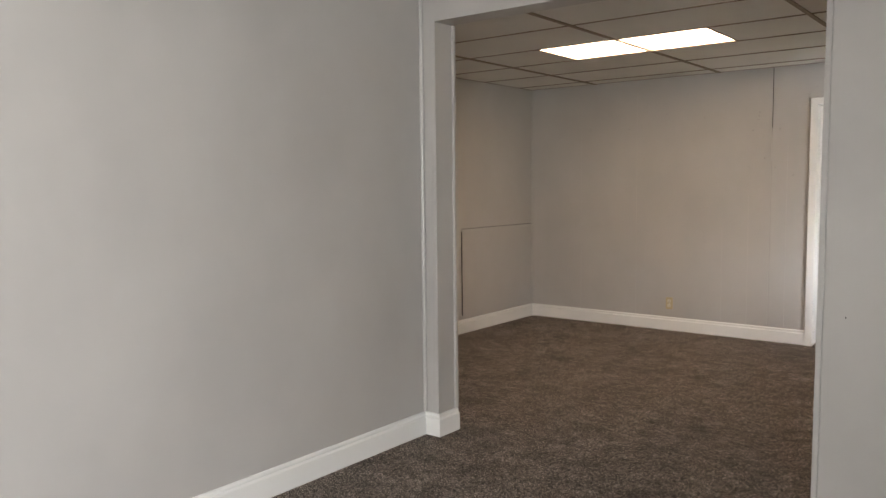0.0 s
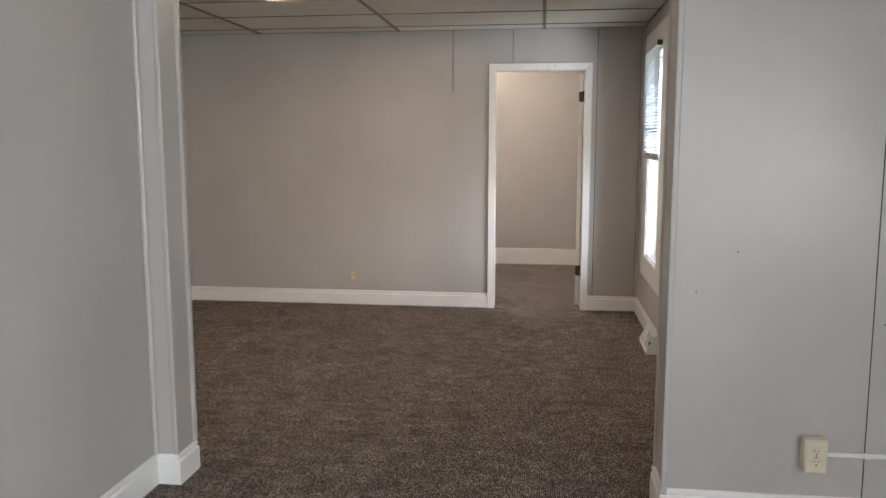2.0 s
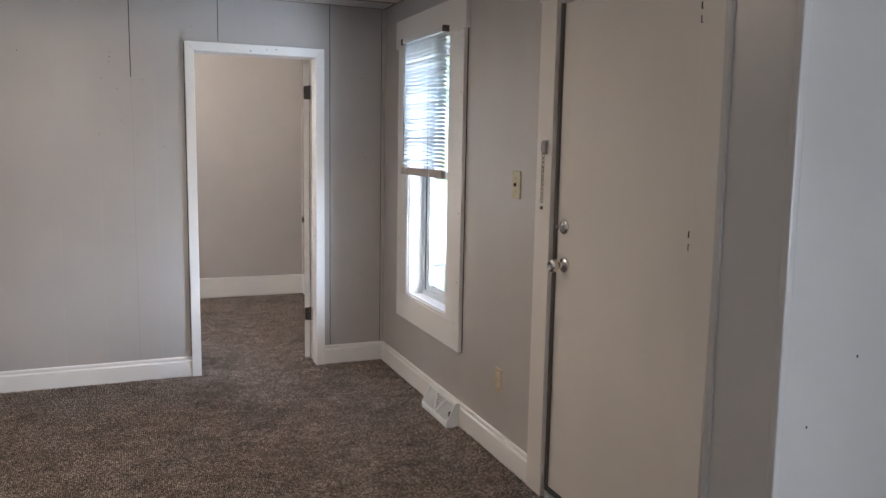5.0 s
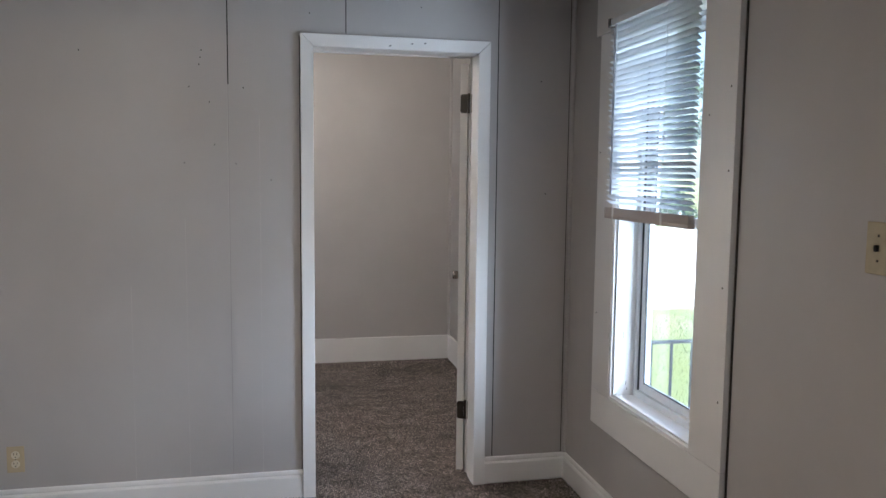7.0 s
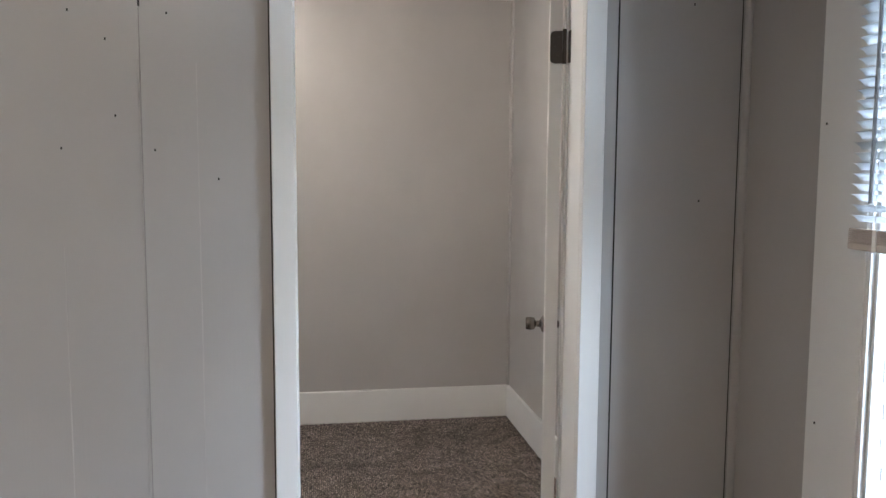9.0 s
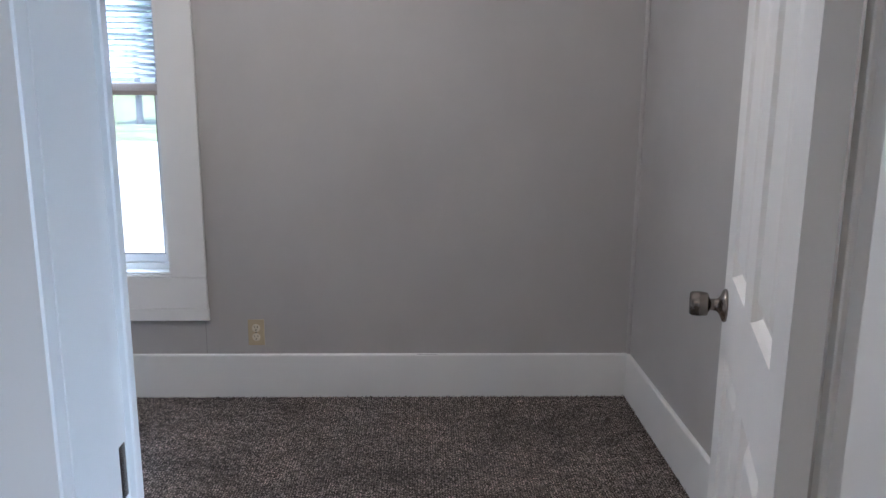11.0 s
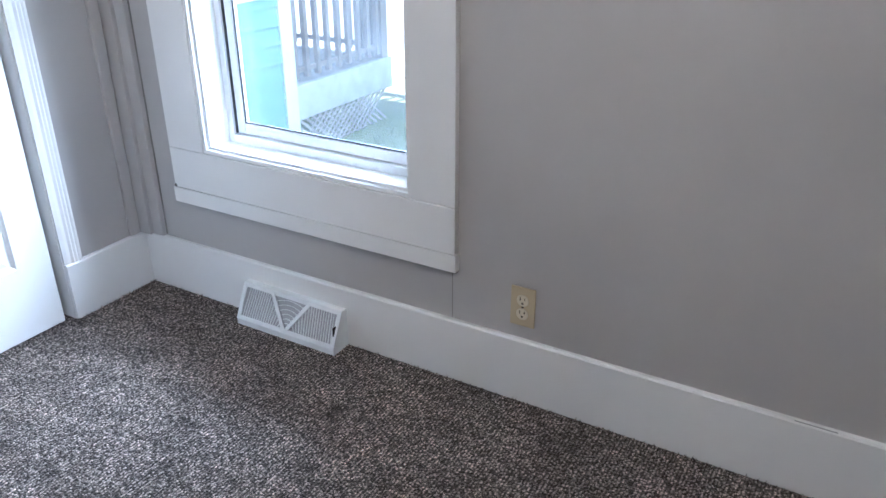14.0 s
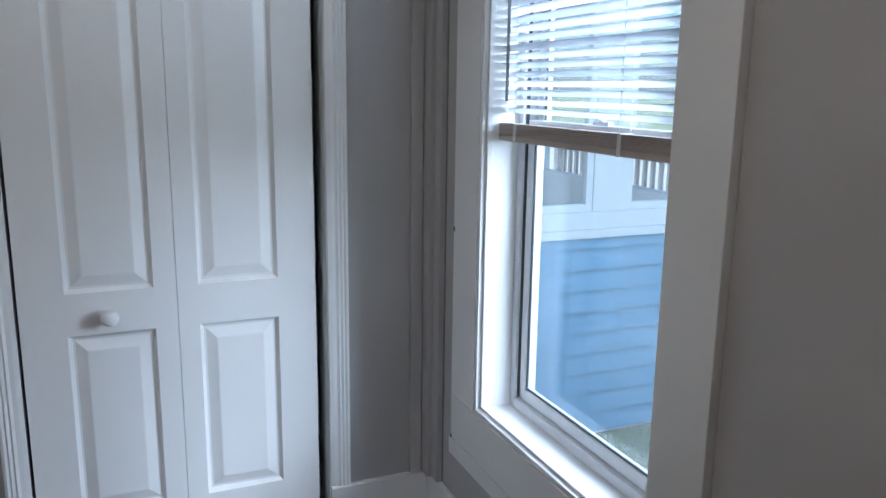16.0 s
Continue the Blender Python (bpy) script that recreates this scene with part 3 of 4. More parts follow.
def panelled_leaf(w, h, t, panels, depth=0.0125):
    """A door leaf from x 0 to w, y -t to 0, with raised panels pressed into both faces."""
    us = sorted({0, w, *(p[0] for p in panels), *(p[1] for p in panels)})
    zs = sorted({0, h, *(p[2] for p in panels), *(p[3] for p in panels)})
    bm = bmesh.new()

    def ring(x0, x1, z0, z1, y):
        return [bm.verts.new(c) for c in ((x0, y, z0), (x1, y, z0), (x1, y, z1), (x0, y, z1))]

    for face, s in ((0.0, -1), (-t, 1)):
        for i in range(len(us) - 1):
            for j in range(len(zs) - 1):
                hit = [p for p in panels if p[0] <= us[i] and us[i + 1] <= p[1] and p[2] <= zs[j] and zs[j + 1] <= p[3]]
                if not hit:
                    bm.faces.new(ring(us[i], us[i + 1], zs[j], zs[j + 1], face))
        for p in panels:
            rings = [ring(p[0] + d, p[1] - d, p[2] + d, p[3] - d, face + s * e) for d, e in
                     ((0, 0), (0.004, depth * 0.5), (0.010, depth), (0.016, depth), (0.044, 0.002), (0.047, 0.0015))]
            for a, b in zip(rings, rings[1:]):
                for k in range(4):
                    bm.faces.new((a[k], a[(k + 1) % 4], b[(k + 1) % 4], b[k]))
            bm.faces.new(rings[-1])
    for a in ((0, 0, 0, h), (w, w, 0, h)):
        bm.faces.new([bm.verts.new(c) for c in ((a[0], 0, 0), (a[0], -t, 0), (a[0], -t, h), (a[0], 0, h))])
    for z in (0, h):
        bm.faces.new([bm.verts.new(c) for c in ((0, 0, z), (w, 0, z), (w, -t, z), (0, -t, z))])
    bmesh.ops.remove_doubles(bm, verts=bm.verts, dist=0.0002)
    return bm


# bedroom doorway
d1 = thing("door_1", "white painted door frame with mitred casing and open panelled door", "door", kind="structure")
casing(d1, DX0, DX1, DH, 0.057, YN - 0.024, YN, WHITE)
casing(d1, DX0, DX1, DH, 0.057, BYS, BYS + 0.018, WHITE)
# rebated jambs: the leaf shuts against the step
for x0, x1, name in ((DX0 - 0.02, DX0, "jamb"), (DX1, DX1 + 0.02, "jamb")):
    inner = x1 - 0.008 if x0 < 0 else x0 + 0.008
    outer = x0 if x0 < 0 else x1
    bm = boxed(x0, x1, YN, BYS - 0.04, 0, DH, bevel=0.0015)
    box(bm, min(inner, outer), max(inner, outer), BYS - 0.04, BYS, 0, DH, bevel=0.001)
    part(name, bm, WHITE, d1)
bm = boxed(DX0 - 0.02, DX1 + 0.02, YN, BYS - 0.04, DH, DH + 0.02, bevel=0.0015)
box(bm, DX0 - 0.02, DX1 + 0.02, BYS - 0.04, BYS, DH + 0.012, DH + 0.02, bevel=0.001)
part("jamb_head", bm, WHITE, d1)
part("strike_plate", boxed(DX0 - 0.0085, DX0 - 0.0068, BYS - 0.034, BYS - 0.008, 0.9, 0.96, bevel=0.0005), NICKEL, d1, "nickel strike plate")



def rounded_plate(y0, y1, z0, z1, radius, x0, x1):
    """A thin plate in the yz plane whose far corners (at y1) are rounded."""
    pts = [(y0, z0)]
    for cy, cz, start in ((y1 - radius, z0 + radius, -90), (y1 - radius, z1 - radius, 0)):
        pts += [(cy + radius * math.cos(radians(start + 15 * k)), cz + radius * math.sin(radians(start + 15 * k))) for k in range(7)]
    pts.append((y0, z1))
    bm = bmesh.new()
    a = [bm.verts.new((x0, y, z)) for y, z in pts]
    b = [bm.verts.new((x1, y, z)) for y, z in pts]
    bm.faces.new(a)
    bm.faces.new(b)
    for k in range(len(pts)):
        k2 = (k + 1) % len(pts)
        bm.faces.new((a[k], a[k2], b[k2], b[k]))
    return bm


LEAFW, LEAFT = 0.722, 0.035
leaf = new("leaf")
leaf.parent = d1
leaf.matrix_basis = Matrix.Translation((DX1 - 0.010, BYS + 0.005, 0.015)) @ Matrix.Rotation(radians(180 - LEAF_ANGLE), 4, "Z")
six = [(x0, x1, z0, z1) for x0, x1 in ((0.11, 0.315), (0.4, 0.605)) for z0, z1 in ((0.22, 0.823), (0.975, 1.58), (1.69, 1.9))]


slab = panelled_leaf(LEAFW, 2.015, LEAFT, six, 0.0155)
slab.transform(Matrix.Translation((0, LEAFT, 0)))
part("slab", slab, DOORW, leaf, "white moulded six-panel door, standing open")
for side in (1, -1):
    m = Matrix.Translation((LEAFW - 0.06, LEAFT if side > 0 else 0.0, 0.906)) @ Matrix.Rotation(radians(-90 * side), 4, "X")
    knob = lathe([(0.0005, 0), (0.031, 0), (0.033, 0.003), (0.03, 0.008), (0.018, 0.013), (0.012, 0.018), (0.0115, 0.03), (0.0145, 0.032), (0.0215, 0.035), (0.0225, 0.037), (0.0245, 0.05),
                  (0.0235, 0.064), (0.0205, 0.068), (0.018, 0.0665), (0.0165, 0.061), (0.009, 0.06), (0.0005, 0.06)], 28, m)
    part("door_knob", knob, NICKEL, leaf, "antique nickel door knob", smooth=True)
part("latch_plate", boxed(LEAFW - 0.001, LEAFW + 0.0015, 0.006, 0.03, 0.886, 0.944, bevel=0.0005), NICKEL, leaf)
for z in (0.325, 1.84):
    bm = join(rod((DX1 - 0.004, BYS + 0.004, z - 0.046), (DX1 - 0.004, BYS + 0.004, z + 0.05), 0.006, 12),
              boxed(DX1 + 0.0055, DX1 + 0.0082, BYS - 0.032, BYS, z - 0.044, z + 0.044))
    part("hinge", bm, STEEL, d1, "dull steel butt hinge")
    bm = rounded_plate(0.0, 0.034, z - 0.06, z + 0.03, 0.012, -0.0018, 0.0005)
    for s in (-0.026, 0.0, 0.026):
        bm = join(bm, lathe([(0.0005, 0.0015), (0.003, 0.001), (0.0035, 0)], 8, Matrix.Translation((-0.0015, 0.012 + 0.01 * (s == 0), z - 0.015 + s)) @ Matrix.Rotation(radians(-90), 4, "Y")))
    part("hinge_plate", bm, STEEL, leaf, "dull steel hinge leaf with screws")

# outside door on the east wall; local x runs south, local y out through the wall
d2 = thing("door_2", "yellowed white flush outside door with wide casing", "door", EAST(XE, 4.48), kind="structure")
dw = 0.44
part("casing_side", boxed(-0.56, -0.435, -0.02, 0, 0, 2.10, bevel=0.003), OLDW, d2)
part("casing_side", boxed(0.435, 0.545, -0.02, 0, 0, 2.10, bevel=0.003), OLDW, d2)
part("casing_head", boxed(-0.575, 0.56, -0.022, 0, 2.101, 2.205, bevel=0.003), OLDW, d2)
part("jamb", boxed(-0.44, -0.42, 0.001, 0.16, 0, 2.10, bevel=0.001), OLDW, d2)
part("jamb", boxed(0.42, 0.44, 0.001, 0.16, 0, 2.10, bevel=0.001), OLDW, d2)
part("jamb_head", boxed(-0.42, 0.42, 0.001, 0.16, 2.08, 2.10, bevel=0.001), OLDW, d2)
slab = part("slab", boxed(-0.417, 0.417, 0.012, 0.056, 0.03, 2.076, bevel=0.002), OLDW, d2, "flush yellowed white painted door slab")
part("threshold", join(boxed(-0.42, 0.42, -0.01, 0.16, 0.0, 0.012, bevel=0.003), boxed(-0.42, 0.42, 0.01, 0.06, 0.012, 0.024, bevel=0.004)), ALU, d2, "worn aluminium threshold")
# brown strip added to give the latch-side jamb gap its shade
part("gap_shade_strip", boxed(-0.4325, -0.4175, -0.001, 0.0115, 0.03, 2.078, bevel=0.002), plain("brown_gap_shade", (0.11, 0.09, 0.075), 0.8), d2, "brown strip painted as shade in the jamb gap")
part("sweep", boxed(-0.415, 0.415, 0.004, 0.012, 0.026, 0.05, bevel=0.002), GASKET, d2)
for z in (0.28, 1.22, 1.925):
    part("hinge", join(rod((0.415, 0.006, z - 0.045), (0.415, 0.006, z + 0.045), 0.006, 10), boxed(0.409, 0.4105, -0.001, 0.012, z - 0.03, z - 0.01), boxed(0.409, 0.4105, -0.001, 0.012, z + 0.01, z + 0.03)),
         OLDW, d2, "painted-over hinge")
    part("hinge_slot", join(boxed(0.394, 0.4085, 0.006, 0.0125, z + 0.01, z + 0.03), boxed(0.396, 0.4085, 0.006, 0.0125, z - 0.032, z - 0.01), boxed(0.4065, 0.409, 0.008, 0.0125, z - 0.045, z + 0.045)), DARK, d2, "dark chipped slot at the hinge")
face = Matrix.Translation((-0.362, 0.012, 1.185)) @ Matrix.Rotation(radians(90), 4, "X")
part("deadbolt", lathe([(0.0005, 0), (0.03, 0), (0.031, 0.004), (0.027, 0.009), (0.014, 0.011), (0.0005, 0.011)], 28, face), CHROME, d2, "chrome deadbolt", smooth=True)
part("thumb_turn", boxed(-0.372, -0.352, -0.026, 0.001, 1.176, 1.194, bevel=0.004), CHROME, d2, "chrome thumb turn")
face = Matrix.Translation((-0.352, 0.012, 1.03)) @ Matrix.Rotation(radians(90), 4, "X")
part("door_knob", lathe([(0.0005, 0), (0.032, 0), (0.034, 0.004), (0.028, 0.011), (0.014, 0.016), (0.012, 0.032), (0.018, 0.036), (0.027, 0.046), (0.0285, 0.056), (0.026, 0.066), (0.018, 0.073),
                         (0.012, 0.072), (0.010, 0.069), (0.0005, 0.069)], 28, face), CHROME, d2, "chrome knob with thumb button", smooth=True)

# door chain on the casing
dc = thing("door_chain", "old pale security chain hanging from the door casing", "door chain", EAST(XE - 0.02, 4.968, 1.505))
part("bracket", join(boxed(-0.022, 0.02, -0.006, 0, -0.028, 0.03, bevel=0.002), boxed(-0.006, 0.03, -0.02, -0.006, -0.02, 0.022, bevel=0.004)), CHAIN, dc)
for k in range(11):
    bm = bmesh.new()
    seg, tube = 10, 6
    c = Vector((0.004, -0.012, -0.034 - 0.0185 * k))
    rings = []
    for i in range(seg):
        a = 2 * math.pi * i / seg
        o = Vector((0.0065 * math.cos(a), 0, 0.0115 * math.sin(a)))
        n = Vector((math.cos(a), 0, math.sin(a)))
        rings.append([c + o + n * 0.0018 * math.cos(b) + Vector((0, 0.0018 * math.sin(b), 0)) for b in [2 * math.pi * q / tube for q in range(tube)]])
    turn = Matrix.Translation(c) @ Matrix.Rotation(radians(90 * (k % 2) + 20), 4, "Z") @ Matrix.Translation(-c)
    vr = [[bm.verts.new(turn @ p) for p in r] for r in rings]
    for i in range(seg):
        for q in range(tube):
            bm.faces.new((vr[i][q], vr[(i + 1) % seg][q], vr[(i + 1) % seg][(q + 1) % tube], vr[i][(q + 1) % tube]))
    part("link", bm, CHAIN, dc, smooth=True)
part("end_plug", lathe([(0.0005, 0), (0.006, 0.001), (0.007, 0.006), (0.005, 0.014), (0.0005, 0.015)], 12, Matrix.Translation((0.004, -0.012, -0.258))), STEEL, dc, smooth=True)

# closet with bifold doors; local x runs north, local y goes into the closet
d3 = thing("door_3", "white bifold closet doors in fluted casing", "closet door", WEST(BXW, 9.0475), kind="structure")
hw = 0.4095


def fluted(x0, x1, z0, z1, horizontal=False):
    """Colonial casing: a board stepped in thickness across its width."""
    bm = bmesh.new()
    w = x1 - x0
    prof = [(0, 0), (0, -0.016), (0.12, -0.018), (0.22, -0.014), (0.3, -0.017), (0.42, -0.013), (0.5, -0.016), (0.62, -0.011), (0.8, -0.010), (1, -0.007), (1, 0)]
    a = [bm.verts.new((x0 + w * u, y, z0)) for u, y in prof]
    b = [bm.verts.new((x0 + w * u, y, z1)) for u, y in prof]
    for k in range(len(prof)):
        k2 = (k + 1) % len(prof)
        bm.faces.new((a[k], a[k2], b[k2], b[k]))
    bm.faces.new(a)
    bm.faces.new(b)
    return bm


part("casing_side", fluted(hw + 0.06, hw + 0.0, 0.196, 2.1), WHITE, d3, "fluted white casing")
part("casing_side", fluted(-hw - 0.06, -hw, 0.0, 2.1), WHITE, d3, "fluted white casing")
part("casing_head", boxed(-hw - 0.06, hw + 0.06, -0.016, 0, 2.1, 2.16, bevel=0.003), WHITE, d3)
part("jamb", boxed(hw - 0.002, hw, 0.001, 0.12, 0, 2.04), WHITE, d3)
part("track", boxed(-hw, hw, 0.02, 0.05, 2.015, 2.04), ALU, d3)
for x0, knob in ((-hw + 0.008, True), (-hw + 0.398, False)):
    lf = new("leaf")
    lf.parent = d3
    lf.matrix_basis = Matrix.Translation((x0, 0.036, 0.008))
    pw = 0.3885 if knob else 0.386
    lo, hi = (0.11, 0.33) if knob else (0.056, 0.276)
    pan = [(lo, hi, z0, z1) for z0, z1 in ((0.233, 0.751), (0.866, 1.85))]
    part("slab", panelled_leaf(pw, 2.0, 0.032, pan), DOORW, lf, "white moulded bifold door panel")
    if knob:
        part("knob", lathe([(0.0005, 0), (0.014, 0), (0.0115, 0.009), (0.013, 0.014), (0.021, 0.023), (0.023, 0.032), (0.0195, 0.041), (0.0105, 0.046), (0.0005, 0.047)], 20,
                           Matrix.Translation((0.216, -0.032, 0.8)) @ Matrix.Rotation(radians(90), 4, "X")), WHITE, lf, "round white knob", smooth=True)


# ---- windows ----
def window(name, m, x0, x1, z0, z1, cas, label, ledge):
    """A cased double-hung vinyl window; local x along the wall, y out, origin on the wall face. cas: left and right casing ends, bottom and top."""
    w = thing(name, label, "window", m, kind="structure")
    cl, cr, cb, ct = cas
    part("casing_side", boxed(cl, x0, -0.02, 0, z0, z1, bevel=0.002), WHITE, w)
    part("casing_side", boxed(x1, cr, -0.02, 0, z0, z1, bevel=0.002), WHITE, w)
    part("casing_head", boxed(cl - 0.04, cr + 0.03, -0.024, 0, z1 + 0.001, ct, bevel=0.002), WHITE, w)
    part("apron", boxed(cl, cr, -0.02, 0, cb + (0.052 if ledge else 0), z0 - 0.001, bevel=0.002), WHITE, w)
    if ledge:
        part("apron_strip", boxed(cl - 0.004, cr + 0.004, -0.024, 0, cb, cb + 0.051, bevel=0.002), WHITE, w)
    # lining of the opening
    part("lining", boxed(x0, x0 + 0.012, -0.016, 0.09, z0 + 0.012, z1 - 0.012, bevel=0.001), WHITE, w)
    part("lining", boxed(x1 - 0.012, x1, -0.016, 0.09, z0 + 0.012, z1 - 0.012, bevel=0.001), WHITE, w)
    part("lining", boxed(x0, x1, -0.016, 0.09, z1 - 0.012, z1, bevel=0.001), WHITE, w)
    part("stop_bead", boxed(x0 + 0.0122, x0 + 0.021, -0.004, 0.012, z0 + 0.022, z1 - 0.013, bevel=0.002), WHITE, w)
    part("stop_bead", boxed(x1 - 0.021, x1 - 0.0122, -0.004, 0.012, z0 + 0.022, z1 - 0.013, bevel=0.002), WHITE, w)
    part("sill_bead", boxed(x0 + 0.0122, x1 - 0.0122, -0.004, 0.012, z0 + 0.0122, z0 + 0.021, bevel=0.002), WHITE, w)
    part("window_sill", boxed(x0, x1, -0.016, 0.09, z0, z0 + 0.012, bevel=0.001), WHITE, w)
    zm = (z0 + z1) / 2
    fr = bmesh.new()
    for a in ((x0, x0 + 0.032, z0, z1), (x1 - 0.032, x1, z0, z1), (x0 + 0.032, x1 - 0.032, z1 - 0.032, z1), (x0 + 0.032, x1 - 0.032, z0, z0 + 0.038)):
        box(fr, a[0], a[1], 0.091, 0.158, a[2], a[3], bevel=0.003)
    part("window_frame", fr, VINYL, w, "white vinyl window frame")
    part("track", join(boxed(x0 + 0.032, x0 + 0.036, 0.1, 0.108, z0 + 0.04, z1 - 0.034), boxed(x1 - 0.036, x1 - 0.032, 0.1, 0.108, z0 + 0.04, z1 - 0.034)), GASKET, w, "dark sash track")
    for low, y in ((True, 0.105), (False, 0.13)):
        a, b = (z0 + 0.04, zm + 0.02) if low else (zm - 0.02, z1 - 0.034)
        s = bmesh.new()
        xa, xb = x0 + 0.037, x1 - 0.037
        for q in ((xa, xa + 0.03, a, b), (xb - 0.03, xb, a, b), (xa + 0.03, xb - 0.03, a, a + 0.034), (xa + 0.03, xb - 0.03, b - 0.034, b)):
            box(s, q[0], q[1], y, y + 0.024, q[2], q[3], bevel=0.003)
        sash = part("sash", s, VINYL, w, "white vinyl sash")
        g = part("pane", boxed(xa + 0.026, xb - 0.026, y + 0.010, y + 0.014, a + 0.03, b - 0.03), GLASS, sash, "clear slightly smeared window glass")
        g.visible_shadow = False
        bead = bmesh.new()
        for q in ((xa + 0.03, xa + 0.034, a + 0.034, b - 0.034), (xb - 0.034, xb - 0.03, a + 0.034, b - 0.034), (xa + 0.034, xb - 0.034, a + 0.034, a + 0.038), (xa + 0.034, xb - 0.034, b - 0.038, b - 0.034)):
            box(bead, q[0], q[1], y + 0.004, y + 0.009, q[2], q[3])
        part("bead", bead, GASKET, sash, "dark glazing bead")
    part("sash_lock", join(boxed((x0 + x1) / 2 - 0.03, (x0 + x1) / 2 + 0.03, 0.09, 0.104, zm + 0.021, zm + 0.03, bevel=0.002), rod(((x0 + x1) / 2, 0.095, zm + 0.03), ((x0 + x1) / 2, 0.095, zm + 0.04), 0.008, 12)), VINYL, w)
    return w


# casing ends for the east window run south to north as local x goes from left to right
window("window_1", EAST(XE, 0), -EW[1], -EW[0], EW[2], EW[3], (-6.875, -5.84, 0.402, 2.27), "tall window with wide white casing and raised blind", False)
window("window_2", NORTH(0, BYN), NW[0], NW[1], NW[2], NW[3], (-1.931, -0.884, 0.35, 2.28), "bedroom window with wide white casing and apron", True)


def blind(m, x0, x1, ztop, zrail, tilt, label, wand_x, cords):
    """A raised mini blind: headrail, slats, stacked slats over the bottom rail, ladder cords and wand. Local y 0 is its middle."""
    b = thing("window_blind", label, "window blind", m, group="mini blinds")
    part("headrail", boxed(x0, x1, -0.014, 0.014, ztop - 0.026, ztop, bevel=0.002), VINYL, b)
    for x in (x0 - 0.004, x1 - 0.012):
        part("bracket", boxed(x, x + 0.016, -0.019, 0.017, ztop - 0.03, ztop + 0.004, bevel=0.002), STEEL, b)
    prof = [(-0.0125, -0.001), (-0.006, 0.0012), (0, 0.0018), (0.006, 0.0012), (0.0125, -0.001)]
    bm = bmesh.new()
    ca, sa = math.cos(radians(tilt)), math.sin(radians(tilt))
    up = [[bm.verts.new((x, u * ca - v * sa, u * sa + v * ca + d)) for u, v in prof] for x in (x0, x1) for d in (0.0,)]
    for k in range(4):
        bm.faces.new((up[0][k], up[0][k + 1], up[1][k + 1], up[1][k]))
    bmesh.ops.solidify(bm, geom=list(bm.faces), thickness=0.0005)
    first = part("slat", bm, SLAT, b)
    me = first.data
    pitch = 0.0218
    n = int((ztop - 0.04 - zrail - 0.05) / pitch)
    first.location = (0, 0, ztop - 0.045)
    for k in range(1, n):
        o = new("slat", me)
        o.parent = b
        o.location = (0, random.uniform(-0.0006, 0.0006), ztop - 0.045 - pitch * k)
        o.rotation_euler = (radians(random.uniform(-1.2, 1.2)), 0, 0)
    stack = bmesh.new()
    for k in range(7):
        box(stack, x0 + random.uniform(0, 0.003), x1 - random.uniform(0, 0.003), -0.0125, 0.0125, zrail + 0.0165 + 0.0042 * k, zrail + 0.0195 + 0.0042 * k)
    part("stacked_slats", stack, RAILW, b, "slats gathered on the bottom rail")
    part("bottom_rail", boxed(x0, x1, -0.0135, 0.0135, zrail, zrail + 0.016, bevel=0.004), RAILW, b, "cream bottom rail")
    for u in cords:
        x = x0 + u * (x1 - x0)
        for y in (-0.0135, 0.0135):
            part("ladder_cord", rod((x, y, zrail), (x, y, ztop - 0.02), 0.0008, 5), CORD, b)
        part("tape", boxed(x - 0.006, x + 0.006, -0.0145, 0.0145, zrail - 0.001, zrail + 0.046, bevel=0.001), CORD, b)
    part("wand", rod((wand_x, -0.022, zrail + 0.1), (wand_x, -0.02, ztop - 0.03), 0.004, 6), WAND, b, "clear plastic tilt wand")
    return b


blind(EAST(XE - 0.041, 0), -6.715, -6.035, 2.135, 1.325, -37, "white mini blind raised halfway over the east window", -6.64, (0.12, 0.72))
blind(NORTH(0, BYN + 0.045), -1.774, -1.042, 2.085, 1.286, -34, "white mini blind raised halfway in the bedroom window", -1.715, (0.12, 0.72))

# scuff marks on the lining of the east window
bm = bmesh.new()
for dx, z, h in ((0.03, 1.06, 0.05), (0.034, 0.97, 0.035), (0.031, 0.9, 0.02), (0.037, 0.83, 0.028), (0.055, 0.62, 0.016), (0.06, 0.595, 0.01)):
    box(bm, XE + dx, XE + dx + 0.0022, EW[1] - 0.0127, EW[1] - 0.0118, z - h / 2, z + h / 2)
tagged(mesh_object("scuff_mark", bm, CRACK), "thin dark scuffs on the white window lining", "scuff mark", kind="stuff")

# front room window, outside every view: frame only
fw = thing("window_3", "plain white framed front window", "window", EAST(FXE, 0), kind="structure")
bm = bmesh.new()
for a in ((1.4, 1.46, 0.7, 2.0), (3.14, 3.2, 0.7, 2.0), (1.46, 3.14, 0.7, 0.76), (1.46, 3.14, 1.94, 2.0)):
    box(bm, a[0], a[1], 0.02, 0.1, a[2], a[3], bevel=0.003)
part("window_frame", bm, VINYL, fw)


# ---- lights ----
def panel_light(x0, x1):
    l = thing("ceiling_light", "lit square fluorescent light panel in the drop ceiling", "ceiling light", pose((x0 + x1) / 2, 5.4075, CEIL), group="ceiling light panels")
    h = (x1 - x0) / 2
    part("diffuser", boxed(-h, h, -0.295, 0.295, 0.006, 0.012), FLUO, l, "glowing warm white diffuser")
    for a in ((-h, h, -0.306, -0.296), (-h, h, 0.296, 0.306)):
        part("frame", boxed(*a, 0.002, 0.03), TAN, l)
    part("housing", boxed(-h, h, -0.3, 0.3, 0.03, 0.1), VENTW, l)
    return l


panel_light(-1.733, -1.128)
panel_light(-1.102, -0.497)

